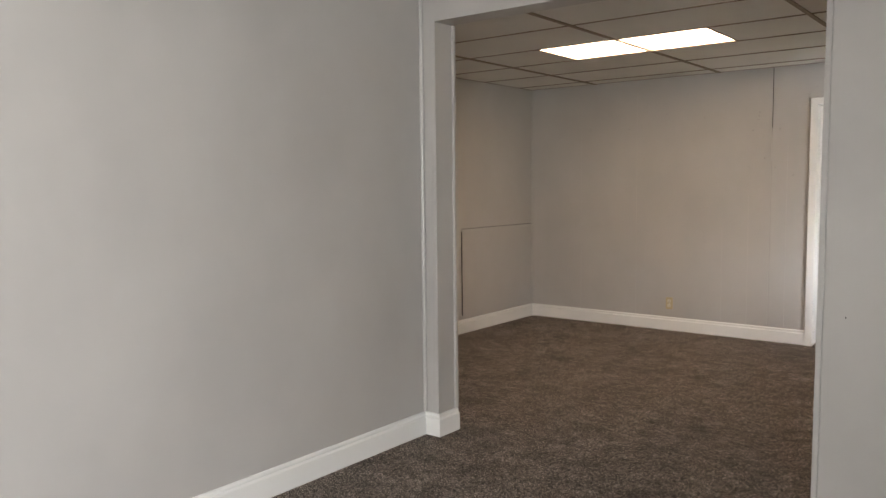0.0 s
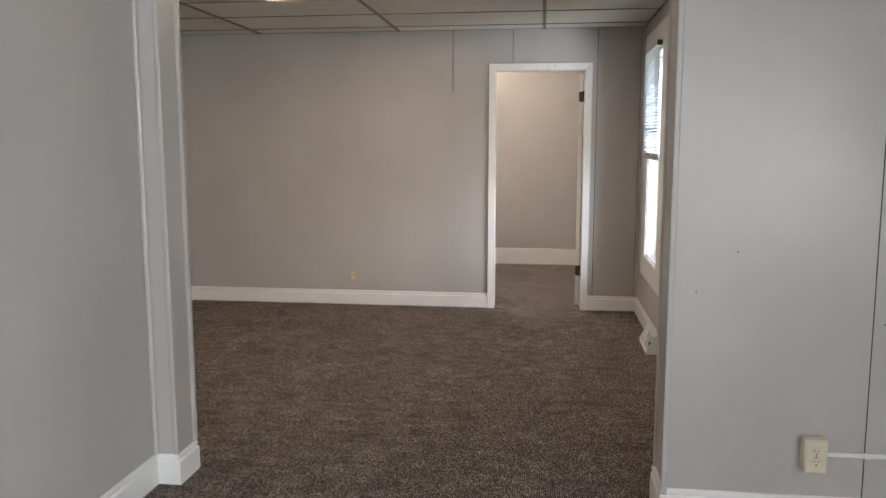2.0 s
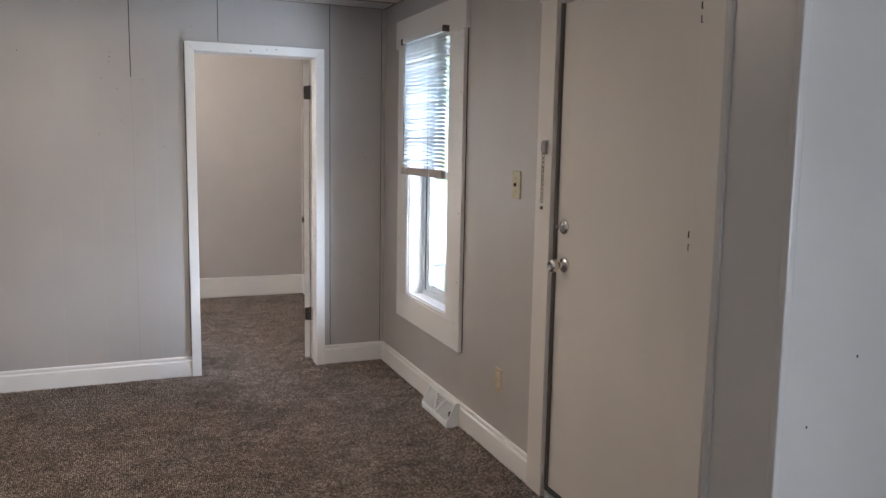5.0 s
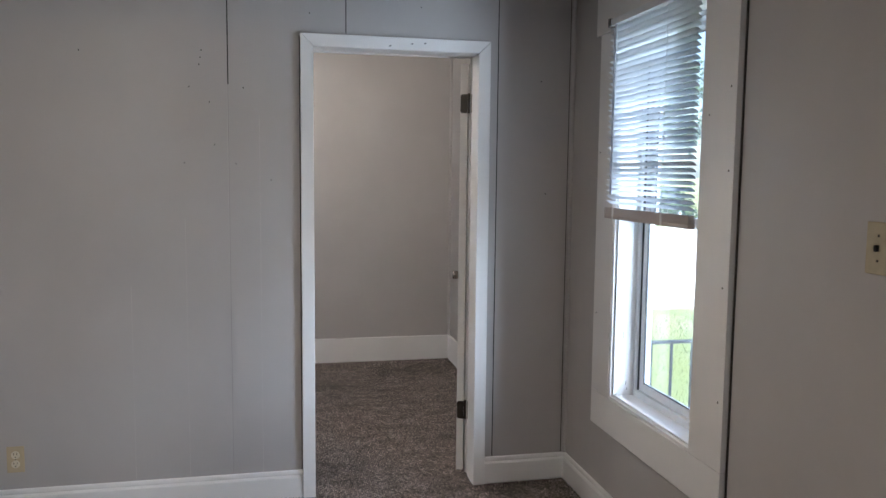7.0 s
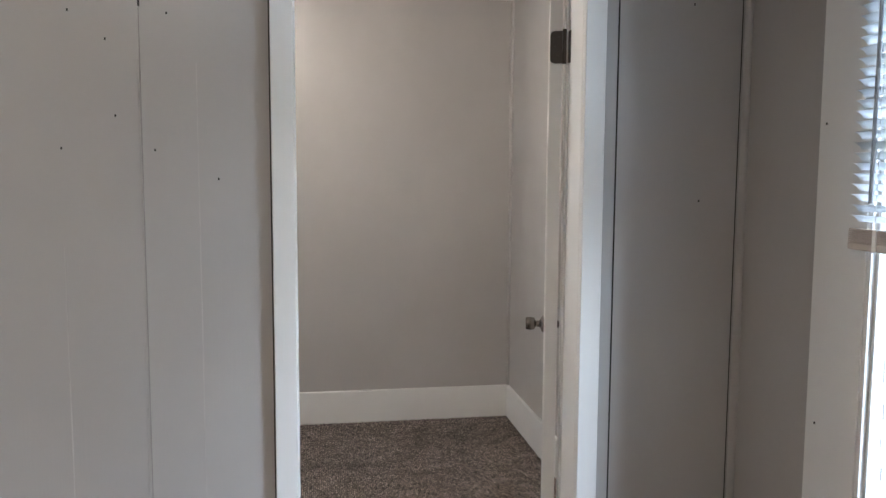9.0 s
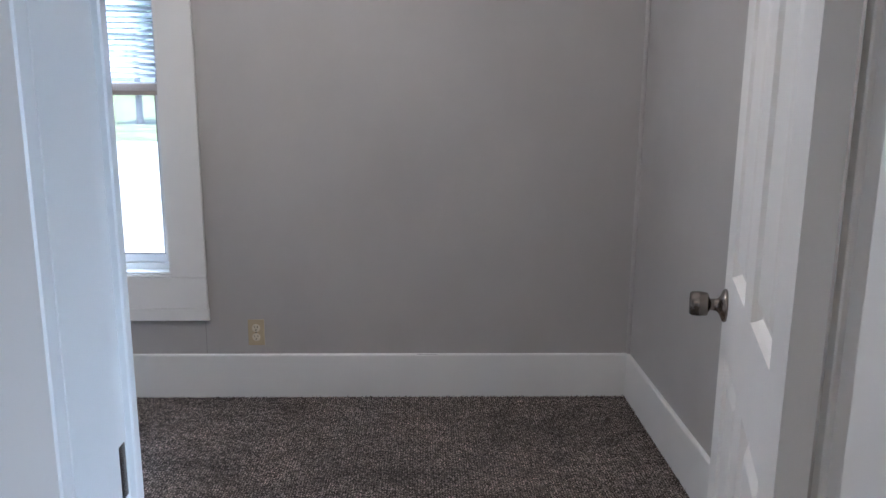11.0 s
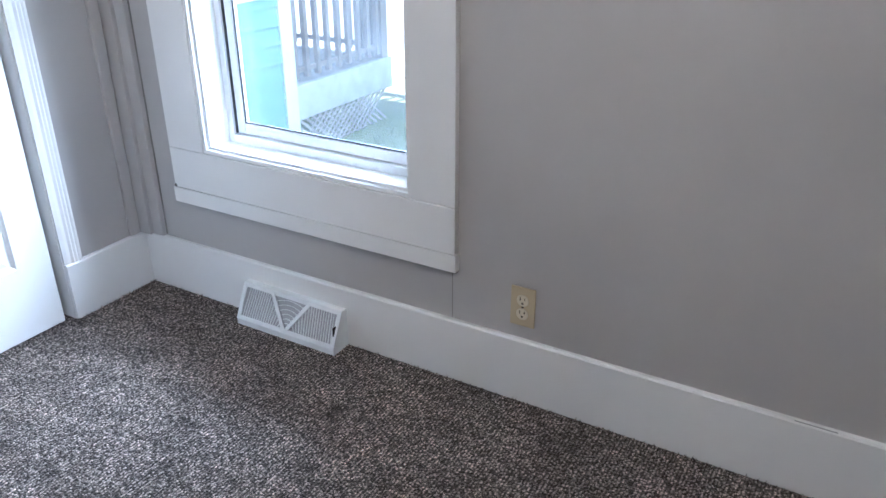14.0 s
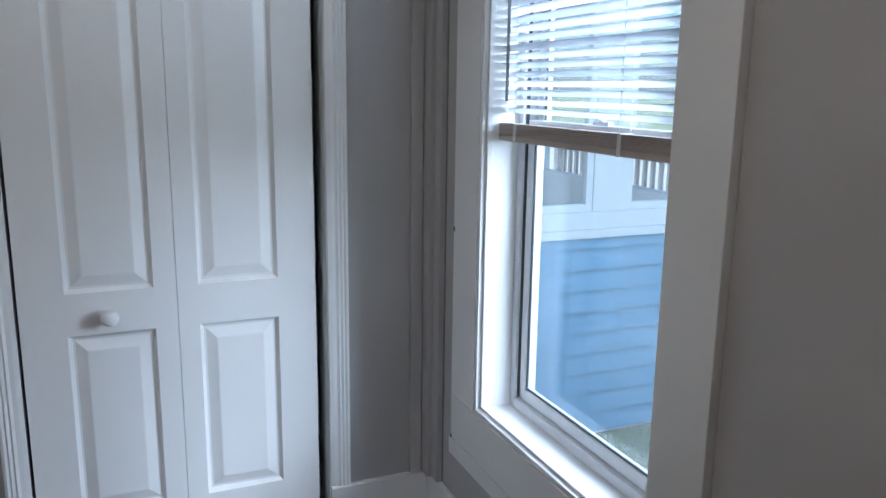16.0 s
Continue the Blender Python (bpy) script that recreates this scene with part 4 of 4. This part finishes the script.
cl = thing("ceiling_light", "lit round glass ceiling light in the bedroom", "ceiling light", pose(-0.5, 8.3, BCEIL))
part("base", lathe([(0.0005, -0.03), (0.07, -0.03), (0.075, 0.0)], 28), VENTW, cl)
part("globe", lathe([(0.0005, -0.15), (0.04, -0.145), (0.075, -0.12), (0.09, -0.085), (0.082, -0.05), (0.06, -0.031)], 28), GLOBE, cl, "glowing opal glass globe", smooth=True)


# ---- outlets, switch, registers ----
def outlet(m, label, plate=IVORY, face=IVORY, box_depth=0.0):
    """A duplex outlet on a wall: plate, two receptacles with slots; box_depth: a surface-mounted box behind it."""
    o = thing("outlet", label, "outlet", m, group="duplex outlets")
    if box_depth:
        part("box", boxed(-0.04, 0.04, -box_depth, 0, -0.062, 0.062, bevel=0.003), plate, o)
    y = -box_depth
    part("plate", boxed(-0.035, 0.035, y - 0.006, y, -0.0575, 0.0575, bevel=0.0025), plate, o)
    for z in (0.02, -0.02):
        r = part("receptacle", lathe([(0.0005, 0.001), (0.0165, 0.001), (0.0172, 0), (0.0172, -0.003)], 20,
                                     Matrix.Translation((0, y - 0.007, z)) @ Matrix.Rotation(radians(90), 4, "X")), face, o)
        s = bmesh.new()
        for x, h in ((-0.0065, 0.0045), (0.0065, 0.0037)):
            box(s, x - 0.0011, x + 0.0011, y - 0.0088, y - 0.0079, z + 0.003 - h + 0.002, z + 0.003 + h + 0.002)
        box(s, -0.0025, 0.0025, y - 0.0088, y - 0.0079, z - 0.0105, z - 0.0055)
        part("slot", s, DARK, r)
    part("screw", lathe([(0.0005, 0.0012), (0.003, 0.001), (0.0034, 0)], 10, Matrix.Translation((0, y - 0.006, 0)) @ Matrix.Rotation(radians(90), 4, "X")), STEEL, o)
    return o


outlet(NORTH(-1.555, YN, 0.262), "almond duplex outlet low on the panelling", BEIGE, IVORY)
outlet(EAST(XE, 5.38, 0.385), "almond duplex outlet beside the outside door", BEIGE, IVORY)
outlet(NORTH(-0.687, BYN, 0.292), "almond duplex outlet above the bedroom baseboard", BEIGE, IVORY)
outlet(EAST(BXE, 8.5, 0.475), "ivory surface-mounted outlet on the bedroom wall", IVORY, IVORY, 0.045)
outlet(NORTH(1.118, PS, 0.324), "ivory surface-mounted outlet box fed by a raceway", IVORY, IVORY, 0.048)
rw = thing("raceway", "slim painted surface wiring channel above the baseboard", "raceway", NORTH(0, PS))
part("channel", boxed(1.159, FXE, -0.012, 0, 0.311, 0.327, bevel=0.003), WHITE, rw)
part("coupling", boxed(1.29, 1.32, -0.0135, -0.0001, 0.309, 0.329, bevel=0.003), WHITE, rw)

sw = thing("light_switch", "brass-toned switch plate with dark toggle", "light switch", EAST(XE, 5.25, 1.335))
part("plate", boxed(-0.039, 0.039, -0.007, 0, -0.063, 0.063, bevel=0.003), plain("aged_brass_plate", (0.46, 0.39, 0.26), 0.35, 0.5), sw)
part("toggle", boxed(-0.0035, 0.0035, -0.017, -0.006, -0.007, 0.008, bevel=0.002), DARK, sw)
for z in (0.03, -0.03):
    part("screw", lathe([(0.0005, 0.0012), (0.003, 0.001), (0.0034, 0)], 10, Matrix.Translation((0, -0.007, z)) @ Matrix.Rotation(radians(90), 4, "X")), STEEL, sw)


def register(m, half, label):
    """A baseboard register: sloped louvred front under a narrow top, closed sides."""
    r = thing("floor_register", label, "floor register", m, group="baseboard registers")
    h, d0, d1 = 0.128, 0.075, 0.022
    front = lambda x, s, out=0.0: Vector((x, -(d0 + (d1 - d0) * s) - out, 0.022 + (h - 0.022) * s))
    for s in (-1, 1):
        bm = bmesh.new()
        a = [bm.verts.new((s * half, y, z)) for y, z in ((0, 0), (-d0, 0), (-d0, 0.022), (-d1, h), (0, h))]
        b = [bm.verts.new((s * (half - 0.003), v.co.y, v.co.z)) for v in a]
        bm.faces.new(a)
        bm.faces.new(b)
        for k in range(5):
            bm.faces.new((a[k], a[(k + 1) % 5], b[(k + 1) % 5], b[k]))
        part("end_cap", bm, VENTW, r)
    part("top", boxed(-half, half, -d1, 0, h - 0.003, h), VENTW, r)
    part("toe", boxed(-half, half, -d0, -d0 + 0.004, 0.0, 0.024), VENTW, r)

    def strip(x0, s0, x1, s1, w, out, name, mat=VENTW):
        bm = bmesh.new()
        a, b = front(x0, s0, out), front(x1, s1, out)
        way = (b - a).normalized()
        n = Vector((0, -(h - 0.022), d0 - d1)).normalized()
        side = way.cross(n) * w / 2
        v = [bm.verts.new(p) for p in (a - side, a + side, b + side, b - side)]
        u = [bm.verts.new(p.co - n * 0.004) for p in v]
        bm.faces.new(v)
        bm.faces.new(u)
        for k in range(4):
            bm.faces.new((v[k], v[(k + 1) % 4], u[(k + 1) % 4], u[k]))
        return bm

    fr = join(strip(-half, 0.05, half, 0.05, 0.014, 0.002, ""), strip(-half, 0.95, half, 0.95, 0.012, 0.002, ""),
              strip(-half + 0.007, 0, -half + 0.007, 1, 0.014, 0.0025, ""), strip(half - 0.007, 0, half - 0.007, 1, 0.014, 0.0025, ""))
    part("frame", fr, VENTW, r)
    part("divider", join(strip(-0.002, 0.05, -0.074, 0.95, 0.013, 0.003, ""), strip(0.002, 0.05, 0.074, 0.95, 0.013, 0.003, "")), VENTW, r, "V-shaped divider")
    bl = bmesh.new()
    # curved fins left and right, arcs in the middle
    fins = []
    for k in range(17):
        x = 0.03 + 0.0095 * k
        for s in (-1, 1):
            lo = 0.08
            hi = min(0.92, (x - 0.012) / 0.074 * 0.95) if x < 0.08 else 0.92
            if hi - lo > 0.08 and x < half - 0.015:
                fins.append(strip(s * (x + 0.004), lo, s * (x - 0.006), hi, 0.0018, -0.002, ""))
    for k in range(6):
        q = 0.25 + 0.12 * k
        w = 0.066 * q
        for i in range(5):
            a0, a1 = -1 + 0.4 * i, -0.6 + 0.4 * i
            fins.append(strip(w * a0, q - 0.1 * a0 * a0, w * a1, q - 0.1 * a1 * a1, 0.002, -0.002, ""))
    part("louvre", join(*fins), VENTW, r, "fine curved louvre fins")
    bm = bmesh.new()
    v = [bm.verts.new(front(x, s, -0.007)) for x, s in ((-half, 0), (half, 0), (half, 1), (-half, 1))]
    bm.faces.new(v)
    part("damper", bm, plain("grey_damper", (0.4, 0.41, 0.42), 0.6), r, "grey damper plate behind the louvres")
    part("lever", boxed(half - 0.012, half - 0.008, -0.06, -0.045, 0.055, 0.085), DARK, r)
    return r


register(NORTH(-1.457, BYN - 0.016), 0.195, "white steel baseboard register under the bedroom window")
register(EAST(XE - 0.016, 6.0), 0.19, "white steel baseboard register under the east window")

# ---- outside ----
GZ = -0.66
g = bmesh.new()
far = [-2500, -600, -200, -80, -45] + [-30 + 3 * i for i in range(27)] + [60, 90, 200, 600, 2500]
rows = [[g.verts.new((x, y, GZ)) for x in far] for y in far]
for a, b in zip(rows, rows[1:]):
    for k in range(len(far) - 1):
        g.faces.new((a[k], a[k + 1], b[k + 1], b[k]))
structure("ground", g, LAWN, "sunlit lawn with dry patches", "lawn")
structure("road", boxed(-120, 120, 15.2, 34, GZ - 0.1, GZ + 0.02), CONCRETE, "pale sunlit concrete street and drive beyond the lawn", "road")

# east porch
structure("porch_floor", boxed(XE + 0.16, 2.9, 3.6, 7.6, GZ - 0.05, -0.14), CONCRETE, "concrete porch slab by the outside door", "porch")
ir = thing("porch_railing", "thin black iron porch railing", "railing", pose(0, 7.43, -0.14))
part("top_rail", boxed(XE + 0.2, 2.86, -0.018, 0.018, 0.75, 0.764, bevel=0.002), IRON, ir)
part("bottom_rail", boxed(XE + 0.2, 2.86, -0.012, 0.012, 0.08, 0.092, bevel=0.002), IRON, ir)
for x in (XE + 0.2, 2.84):
    part("post", boxed(x - 0.015, x + 0.015, -0.015, 0.015, 0, 0.76, bevel=0.002), IRON, ir)
k = 0
x = 1.26
while x < 2.8:
    if k % 3 == 1:
        bm = bmesh.new()
        steps = 26
        prev = None
        for i in range(steps + 1):
            a = i * 0.45
            ring = [bm.verts.new((x + 0.008 * math.cos(a + q * math.pi / 2), 0.008 * math.sin(a + q * math.pi / 2), 0.09 + 0.66 * i / steps)) for q in range(4)]
            if prev:
                for q in range(4):
                    bm.faces.new((prev[q], prev[(q + 1) % 4], ring[(q + 1) % 4], ring[q]))
            prev = ring
        part("baluster", bm, IRON, ir, "twisted iron baluster")
    else:
        part("baluster", boxed(x - 0.006, x + 0.006, -0.006, 0.006, 0.09, 0.75), IRON, ir)
    x += 0.12
    k += 1

# enclosed back porch with blue lap siding
PX, PY0, PY1 = -3.7, BYN + 0.16, 12.43
bp = thing("back_porch", "enclosed back porch with blue lap siding and white trim", "porch", kind="structure")
wins = [(11.0, 11.43, 0.73, 2.0), (11.66, 12.19, 0.73, 2.0)]
part("wall", wall_bm(PY0, PY1, GZ, 2.35, PX - 0.12, PX - 0.012, wins, axis="y"), EXTW, bp)
part("wall", wall_bm(PX - 2.4, PX - 0.12, GZ, 2.35, PY1 - 0.11, PY1, [(PX - 1.2, PX - 0.4, 0.74, 2.0), (PX - 2.2, PX - 1.4, 0.74, 2.0)]), EXTW, bp)
part("wall", wall_bm(PY0, PY1 - 0.11, GZ, 2.35, PX - 2.4, PX - 2.28, [(10.4, 11.9, 0.74, 2.0)], axis="y"), EXTW, bp)
part("floor_deck", boxed(PX - 2.28, PX - 0.12, PY0, PY1 - 0.11, -0.2, -0.1), DECKW, bp)
part("roof", boxed(PX - 2.7, PX + 0.3, PY0, PY1 + 0.3, 2.35, 2.5), ASPHALT, bp)
z = GZ + 0.03
while z < 0.56:
    bm = bmesh.new()
    v = [bm.verts.new(c) for c in ((PX - 0.012, PY0, z), (PX + 0.017, PY0, z), (PX - 0.002, PY0, z + 0.132), (PX - 0.012, PY0, z + 0.132))]
    u = [bm.verts.new((q.co.x, PY1 - 0.11, q.co.z)) for q in v]
    bm.faces.new(v)
    bm.faces.new(u)
    for q in range(4):
        bm.faces.new((v[q], v[(q + 1) % 4], u[(q + 1) % 4], u[q]))
    part("siding_board", bm, SIDING, bp, "blue lap siding board")
    z += 0.128
part("corner_board", boxed(PX - 0.02, PX + 0.022, PY1 - 0.108, PY1 + 0.02, GZ, 2.35, bevel=0.003), EXTW, bp)
part("sill_board", boxed(PX - 0.012, PX + 0.035, PY0, PY1 + 0.03, 0.585, 0.635, bevel=0.004), EXTW, bp)
part("trim_board", boxed(PX - 0.012, PX + 0.014, PY0, PY1 - 0.11, 0.636, 0.735, bevel=0.003), EXTW, bp)
for y0, y1, a, b in wins:
    f = bmesh.new()
    for q in ((y0, y0 + 0.045, a, b), (y1 - 0.045, y1, a, b), (y0 + 0.045, y1 - 0.045, a, a + 0.045), (y0 + 0.045, y1 - 0.045, b - 0.045, b)):
        box(f, PX - 0.07, PX - 0.02, q[0], q[1], q[2], q[3], bevel=0.003)
    fr = part("window_frame", f, EXTW, bp)
    gl = part("pane", boxed(PX - 0.05, PX - 0.046, y0 + 0.04, y1 - 0.04, a + 0.04, b - 0.04), GLASS, fr)
    gl.visible_shadow = False

# deck behind the porch
dk = thing("deck", "weathered wooden deck with brown railing and lattice skirt", "deck", kind="structure")
KX, KY0, KY1, KZ = -3.8, 12.46, 13.83, -0.11
y = KY0
while y < KY1 - 0.02:
    part("deck_board", boxed(-8.0, KX - 0.03, y, y + 0.135, KZ - 0.03, KZ, bevel=0.003), DECKW, dk)
    y += 0.141
part("rim_board", boxed(KX - 0.028, KX + 0.012, KY0, KY1 + 0.02, KZ - 0.25, KZ + 0.01, bevel=0.004), RIM, dk, "pale weathered rim board")
part("rim_board", boxed(-8.0, KX - 0.03, KY1 + 0.005, KY1 + 0.045, KZ - 0.25, KZ - 0.005, bevel=0.004), RIM, dk, "pale weathered rim board")
lt = bmesh.new()
for k in range(26):
    for s in (-1, 1):
        y = KY0 - 0.4 + 0.075 * k
        a, b = Vector((KX - 0.02 + 0.006 * s, y, GZ + 0.02)), Vector((KX - 0.02 + 0.006 * s, y + s * 0.36, KZ - 0.25))
        if min(a.y, b.y) > KY0 and max(a.y, b.y) < KY1:
            wv = Vector((0, 0.016, 0))
            v = [lt.verts.new(p) for p in (a - wv, a + wv, b + wv, b - wv)]
            u = [lt.verts.new(p.co + Vector((0.005, 0, 0))) for p in v]
            lt.faces.new(v)
            lt.faces.new(u)
            for q in range(4):
                lt.faces.new((v[q], v[(q + 1) % 4], u[(q + 1) % 4], u[q]))
part("lattice", lt, DECKW, dk, "crossed lattice skirt")


def deck_rail(pts, h=0.97):
    (x0, y0), (x1, y1) = pts
    L = math.hypot(x1 - x0, y1 - y0)
    r = thing("deck_railing", "brown stained wooden deck railing with square balusters", "railing", pose(x0, y0, KZ, 0, 0, math.degrees(math.atan2(y1 - y0, x1 - x0))), group="deck railings")
    part("top_rail", boxed(0, L, -0.045, 0.045, h - 0.035, h, bevel=0.004), RAILB, r)
    part("bottom_rail", boxed(0, L, -0.02, 0.02, 0.09, 0.13, bevel=0.003), RAILB, r)
    for x in (0.05, L - 0.05):
        part("post", boxed(x - 0.045, x + 0.045, -0.045, 0.045, -0.25, h - 0.036, bevel=0.004), RAILB, r)
    n = max(2, int((L - 0.2) / 0.125))
    for k in range(n):
        x = 0.16 + (L - 0.3) * k / (n - 1)
        part("baluster", boxed(x - 0.019, x + 0.019, -0.038, 0.0, 0.05, h - 0.036), RAILB, r)


deck_rail([(KX - 0.05, KY0), (KX - 0.05, KY1)])
deck_rail([(KX - 0.1, KY1 - 0.05), (-8.0, KY1 - 0.05)])


# trees
def tree(m, label, h, spread, leaves, seed):
    rnd = random.Random(seed)
    t = thing("tree", label, "tree", m, group="yard trees")
    bm = lathe([(0.22, 0), (0.17, 0.4), (0.14, h * 0.3), (0.1, h * 0.55), (0.03, h * 0.9)], 10)
    tips = []
    for k in range(16):
        z0 = h * rnd.uniform(0.25, 0.75)
        a, r = rnd.uniform(0, 6.28), spread * rnd.uniform(0.5, 1.0)
        b = Vector((r * math.cos(a), r * math.sin(a), z0 + rnd.uniform(0.3, 1.4) * h * 0.16))
        limb = lathe([(0.06, 0), (0.015, (b - Vector((0, 0, z0))).length)], 6, Matrix.Translation((0, 0, z0)) @ (b - Vector((0, 0, z0))).to_track_quat("Z", "Y").to_matrix().to_4x4())
        bm = join(bm, limb)
        tips += [b, b * 0.7 + Vector((0, 0, z0)) * 0.3]
    tips += [Vector((0, 0, h * 0.95)), Vector((0, 0, h * 0.8))]
    part("trunk", bm, BARK, t, "grey-brown bark")
    vs, fs = [], []
    for k in range(leaves):
        c = rnd.choice(tips) + Vector((rnd.gauss(0, 0.16), rnd.gauss(0, 0.16), rnd.gauss(0, 0.13))) * spread
        s = rnd.uniform(0.06, 0.17)
        u = Vector((rnd.gauss(0, 1), rnd.gauss(0, 1), rnd.gauss(0, 0.6))).normalized()
        w = u.orthogonal().normalized() * s * 0.55
        i = len(vs)
        vs += [c - u * s, c + w, c + u * s, c - w]
        fs.append((i, i + 1, i + 2, i + 3))
    me = bpy.data.meshes.new("crown")
    me.from_pydata([tuple(v) for v in vs], [], fs)
    me.materials.append(LEAF)
    o = new("crown", me)
    o.parent = t
    return t


first = tree(pose(26.5, 40, GZ), "leafy green shade tree beyond the street", 9.5, 3.6, 13000, 3)
for x, y, turn in ((32, 44, 40), (21, 46, 120), (14, 48, 200), (38, 40, 80), (4, 46, 10), (-6, 44, 260), (-14, 46, 300), (-24, 42, 150)):
    copy_thing(first, pose(x, y, GZ, 0, 0, turn))


def shrub(m, seed):
    """A low rounded bush: short stems and a loose dome of leaves."""
    rnd = random.Random(seed)
    t = thing("shrub", "low green shrub beyond the street", "shrub", m, group="yard shrubs")
    stems = join(*[rod((0, 0, 0), (0.7 * math.cos(a), 0.7 * math.sin(a), rnd.uniform(0.7, 1.2)), 0.025, 6) for a in (0.2, 1.3, 2.5, 3.6, 4.7, 5.6)])
    part("stem", stems, BARK, t)
    vs, fs = [], []
    for k in range(2600):
        a, h = rnd.uniform(0, 6.283), rnd.uniform(0.1, 1.0)
        reach = 1.15 * math.sqrt(max(0.05, 1 - h * h)) * rnd.uniform(0.6, 1.08) * (1 + 0.18 * math.sin(3 * a + seed))
        c = Vector((reach * math.cos(a), reach * math.sin(a), 1.5 * h + rnd.gauss(0, 0.06)))
        u = Vector((rnd.gauss(0, 1), rnd.gauss(0, 1), rnd.gauss(0, 0.6))).normalized() * rnd.uniform(0.05, 0.1)
        w = u.orthogonal() * 0.5
        i = len(vs)
        vs += [tuple(c - u), tuple(c + w), tuple(c + u), tuple(c - w)]
        fs.append((i, i + 1, i + 2, i + 3))
    me = bpy.data.meshes.new("foliage")
    me.from_pydata(vs, [], fs)
    me.materials.append(LEAF)
    o = new("foliage", me)
    o.parent = t
    return t


bush = shrub(pose(20.5, 36.5, GZ), 4)
for x, y, turn in ((23.2, 37.5, 70), (25.5, 36.8, 190), (18.4, 38.5, 250)):
    copy_thing(bush, pose(x, y, GZ, 0, 0, turn))

# grass near the windows
rnd = np.random.RandomState(5)
vs, fs = [], []
for cx, cy, wx, wy, n in ((4.0, 11.0, 4.5, 3.5, 9000), (-1.5, 12.6, 2.4, 2.4, 7000)):
    px, py = cx + rnd.uniform(-wx, wx, n), cy + rnd.uniform(-wy, wy, n)
    ang, hh, lean = rnd.uniform(0, 6.28, n), rnd.uniform(0.03, 0.09, n), rnd.normal(0, 0.025, (n, 2))
    for i in range(n):
        if px[i] < PX + 0.1:
            continue
        k = len(vs)
        dx, dy = 0.004 * math.cos(ang[i]), 0.004 * math.sin(ang[i])
        vs += [(px[i] - dx, py[i] - dy, GZ), (px[i] + dx, py[i] + dy, GZ), (px[i] + lean[i, 0], py[i] + lean[i, 1], GZ + hh[i])]
        fs.append((k, k + 1, k + 2))
me = bpy.data.meshes.new("grass")
me.from_pydata(vs, [], fs)
me.materials.append(BLADE)
tagged(new("grass", me), "short green lawn grass", "grass", kind="stuff")

# loose pile where the carpet meets the baseboards
rnd = np.random.RandomState(11)
vs, fs = [], []
for (x0, y0), (x1, y1) in (((BXE - 0.017, BYN - 0.017), (BXW + 0.017, BYN - 0.017)), ((BXE - 0.017, BYS + 0.03), (BXE - 0.017, BYN - 0.017)), ((BXW + 0.017, BYN - 0.017), (BXW + 0.017, 8.6)),
                           ((DX0 - 0.06, YN - 0.017), (XW + 0.02, YN - 0.017)), ((XE - 0.017, YN - 0.017), (XE - 0.017, 5.05)), ((XE - 0.017, YN - 0.017), (DX1 + 0.06, YN - 0.017))):
    L = math.hypot(x1 - x0, y1 - y0)
    ux, uy = (x1 - x0) / L, (y1 - y0) / L
    for k in range(int(L / 0.0025)):
        u, out = rnd.uniform(0, L), rnd.uniform(0.001, 0.016)
        nx, ny = (0, -1) if abs(ux) > 0.5 else ((1, 0) if x0 < -1 else (-1, 0))
        px, py = x0 + ux * u + nx * out, y0 + uy * u + ny * out
        h, w, lx, ly = rnd.uniform(0.004, 0.011), rnd.uniform(0.0015, 0.0028), rnd.normal(0, 0.003), rnd.normal(0, 0.003)
        i = len(vs)
        vs += [(px - w, py - w, -0.001), (px + w, py - w, -0.001), (px, py + w, -0.001), (px + lx, py + ly, h)]
        fs += [(i, i + 1, i + 3), (i + 1, i + 2, i + 3), (i + 2, i, i + 3)]
me = bpy.data.meshes.new("carpet_edge")
me.from_pydata(vs, [], fs)
me.materials.append(CARPET)
tagged(new("carpet_edge", me), "ragged carpet tufts along the baseboards", "carpet", kind="stuff")
